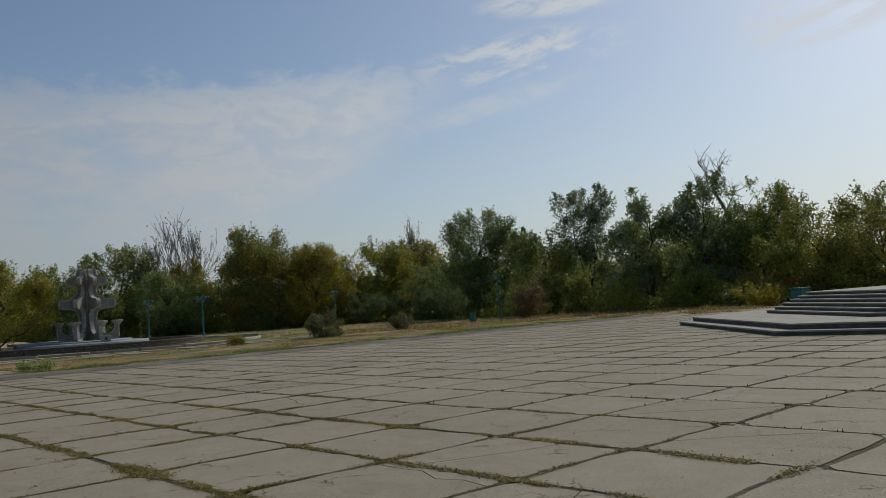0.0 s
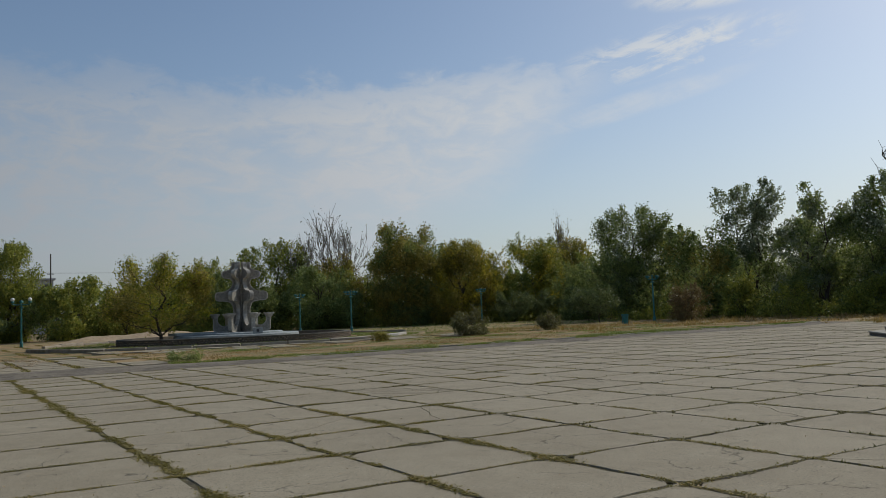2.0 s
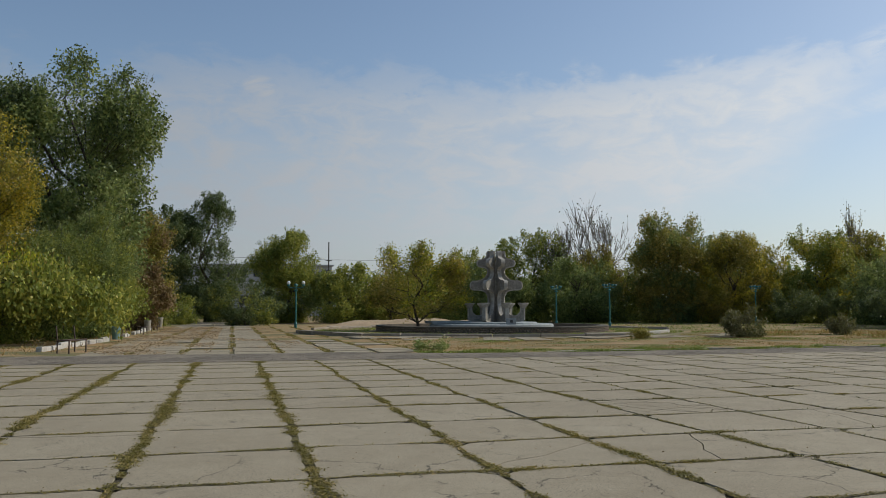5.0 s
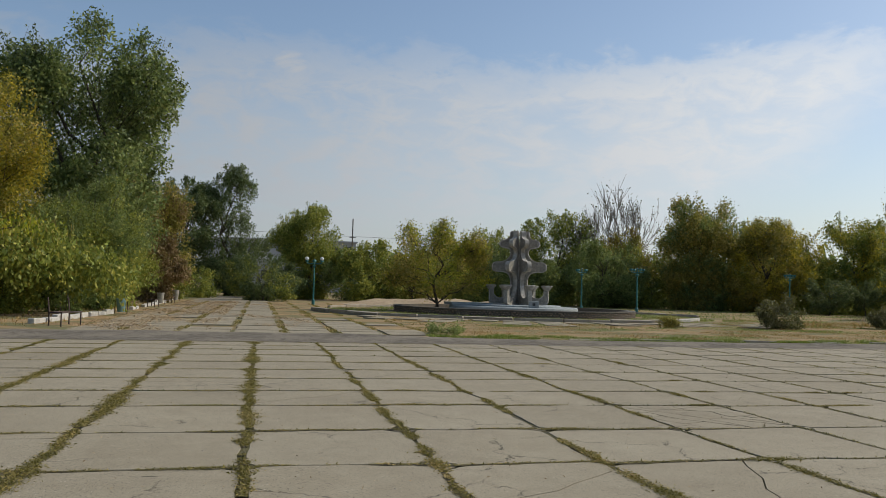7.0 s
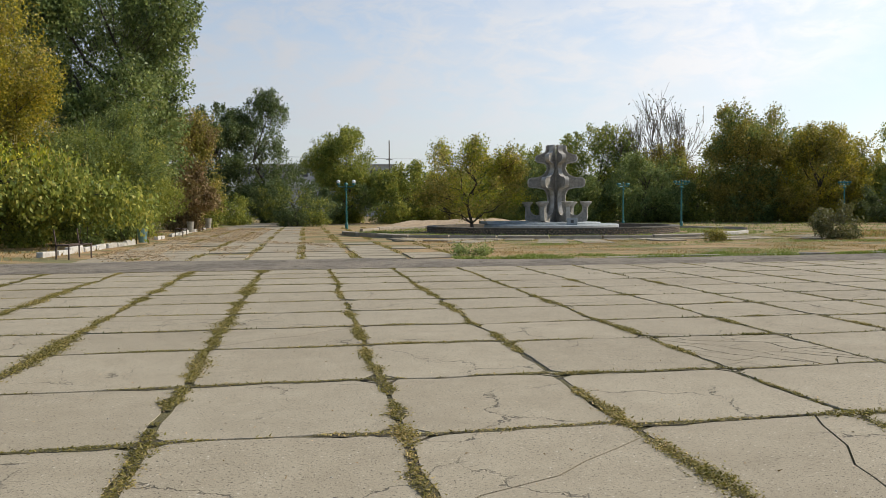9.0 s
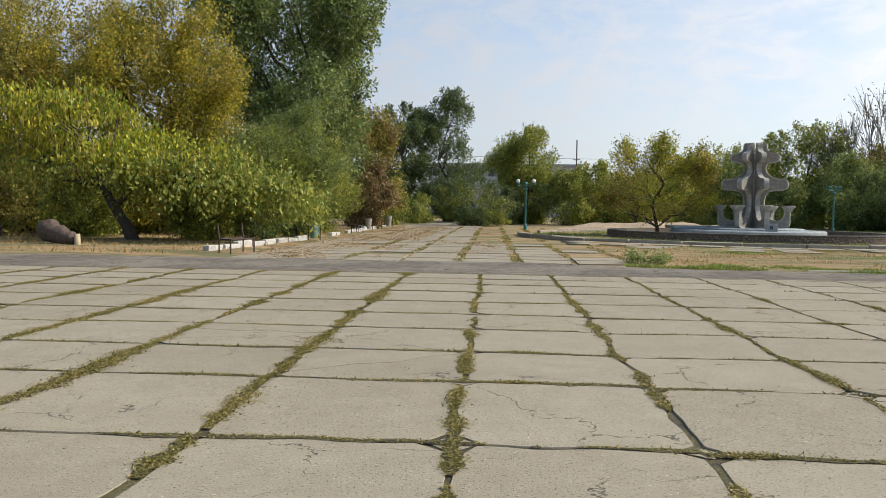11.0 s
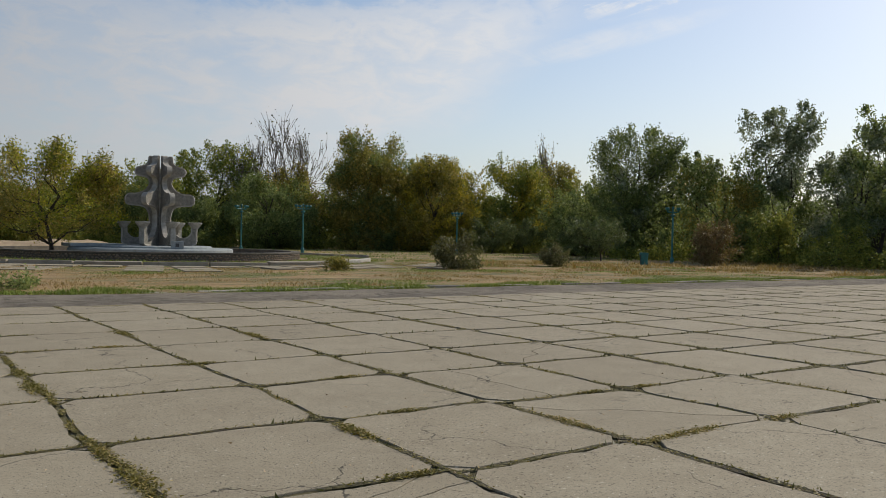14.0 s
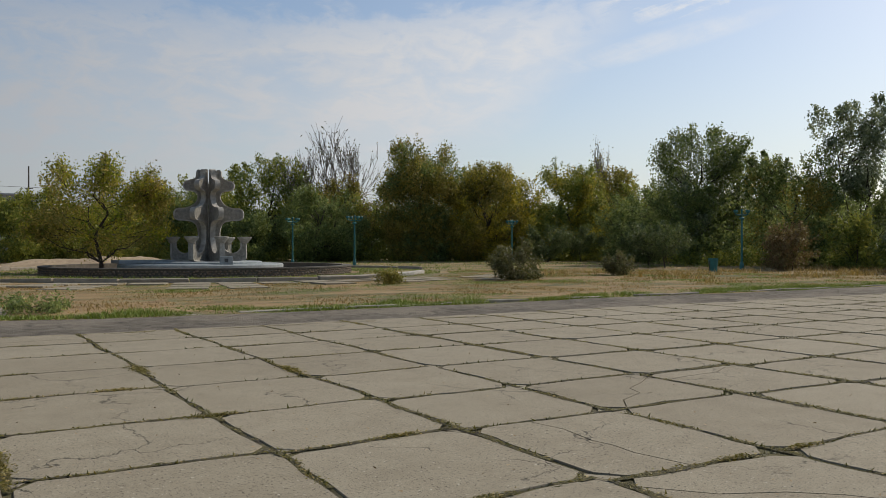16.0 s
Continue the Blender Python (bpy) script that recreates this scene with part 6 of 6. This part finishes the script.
def undergrowth():
    """Low scrub along the foot of the woods."""
    r = np.random.default_rng(66)
    pts = []
    line = [(14, 101), (26, 101), (38, 95), (46, 90), (56, 82), (66, 76), (66, 64), (58, 57), (60, 46), (58, 38), (60, 29), (66, 22), (72, 12)]
    for (ax, ay), (bx, by) in zip(line, line[1:]):
        n = int(math.hypot(bx - ax, by - ay) * 26)
        for _ in range(n):
            t = r.uniform()
            x, y = ax + (bx - ax) * t + r.normal(0, 1.6) + 1.2, ay + (by - ay) * t + r.normal(0, 1.6) + 1.2
            pts.append((x, y, 0.15 + 1.5 * max(0.0, 0.5 + noise.noise((x * 0.35, y * 0.35, 0))) * r.uniform()))
    q = leaves(np.array(pts), 19, 0.26, 0.22, r, 0.2, 0.7, np.array([30.0, 40.0, -20.0]))
    tagged(new("undergrowth", quads_mesh("undergrowth", q, LEAF_GREEN)), "low green scrub along the foot of the woods", "undergrowth", kind="stuff")


undergrowth()


def far_woods():
    """Distant woods all round the park, which nobody could count."""
    r = np.random.default_rng(55)
    pts = []
    for ang in np.arange(-178, 180, 1.1):
        for k in range(3):
            dist = r.uniform(112, 150) if -50 < ang < 100 else r.uniform(80, 120)
            h = r.uniform(4.5, 7.5) + 1.6 * noise.noise((ang * 0.1, 0, 0))
            bx, by = 20 + dist * math.sin(radians(ang)), 12 + dist * math.cos(radians(ang))
            if -8 < bx < 18 and by > 0:
                continue
            for _ in range(16):
                q = r.uniform()
                pts.append((bx + r.normal(0, 2.4), by + r.normal(0, 2.4), 0.3 + h * q))
    q = leaves(np.array(pts), 6, 0.7, 1.05, r, 0.2, 0.75, np.array([20.0, 12.0, -30.0]))
    tagged(new("far_woods", quads_mesh("far_woods", q, LEAF_DARK)), "distant green woods round the park", "woods", kind="stuff")


far_woods()

# ---- paving pieces last ----
pavement, near_slabs = plaza()
slab_rng = np.random.default_rng(77)
SHATTERED = [(9.2, 16.1)]
for m, broken, cuts in near_slabs:
    if any(abs(m.translation.x - x) < 0.75 and abs(m.translation.y - y) < 0.8 for x, y in SHATTERED):
        v, f = shattered_slab(m, slab_rng)
    elif broken:
        v, f = broken_slab_mesh(slab_rng, cuts)
        v = [m @ Vector(p) for p in v]
        v = [(*warped(p.x, p.y), p.z) for p in v]
    else:
        v, f = worn_slab(m, slab_rng, cuts)
    middle = m.translation
    ob = new("slab", mesh_of("slab", [(p[0] - middle.x, p[1] - middle.y, p[2]) for p in v], f, CONCRETE))
    ob.parent, ob.location = pavement, (middle.x, middle.y, 0)
print("slabs near", len(near_slabs))
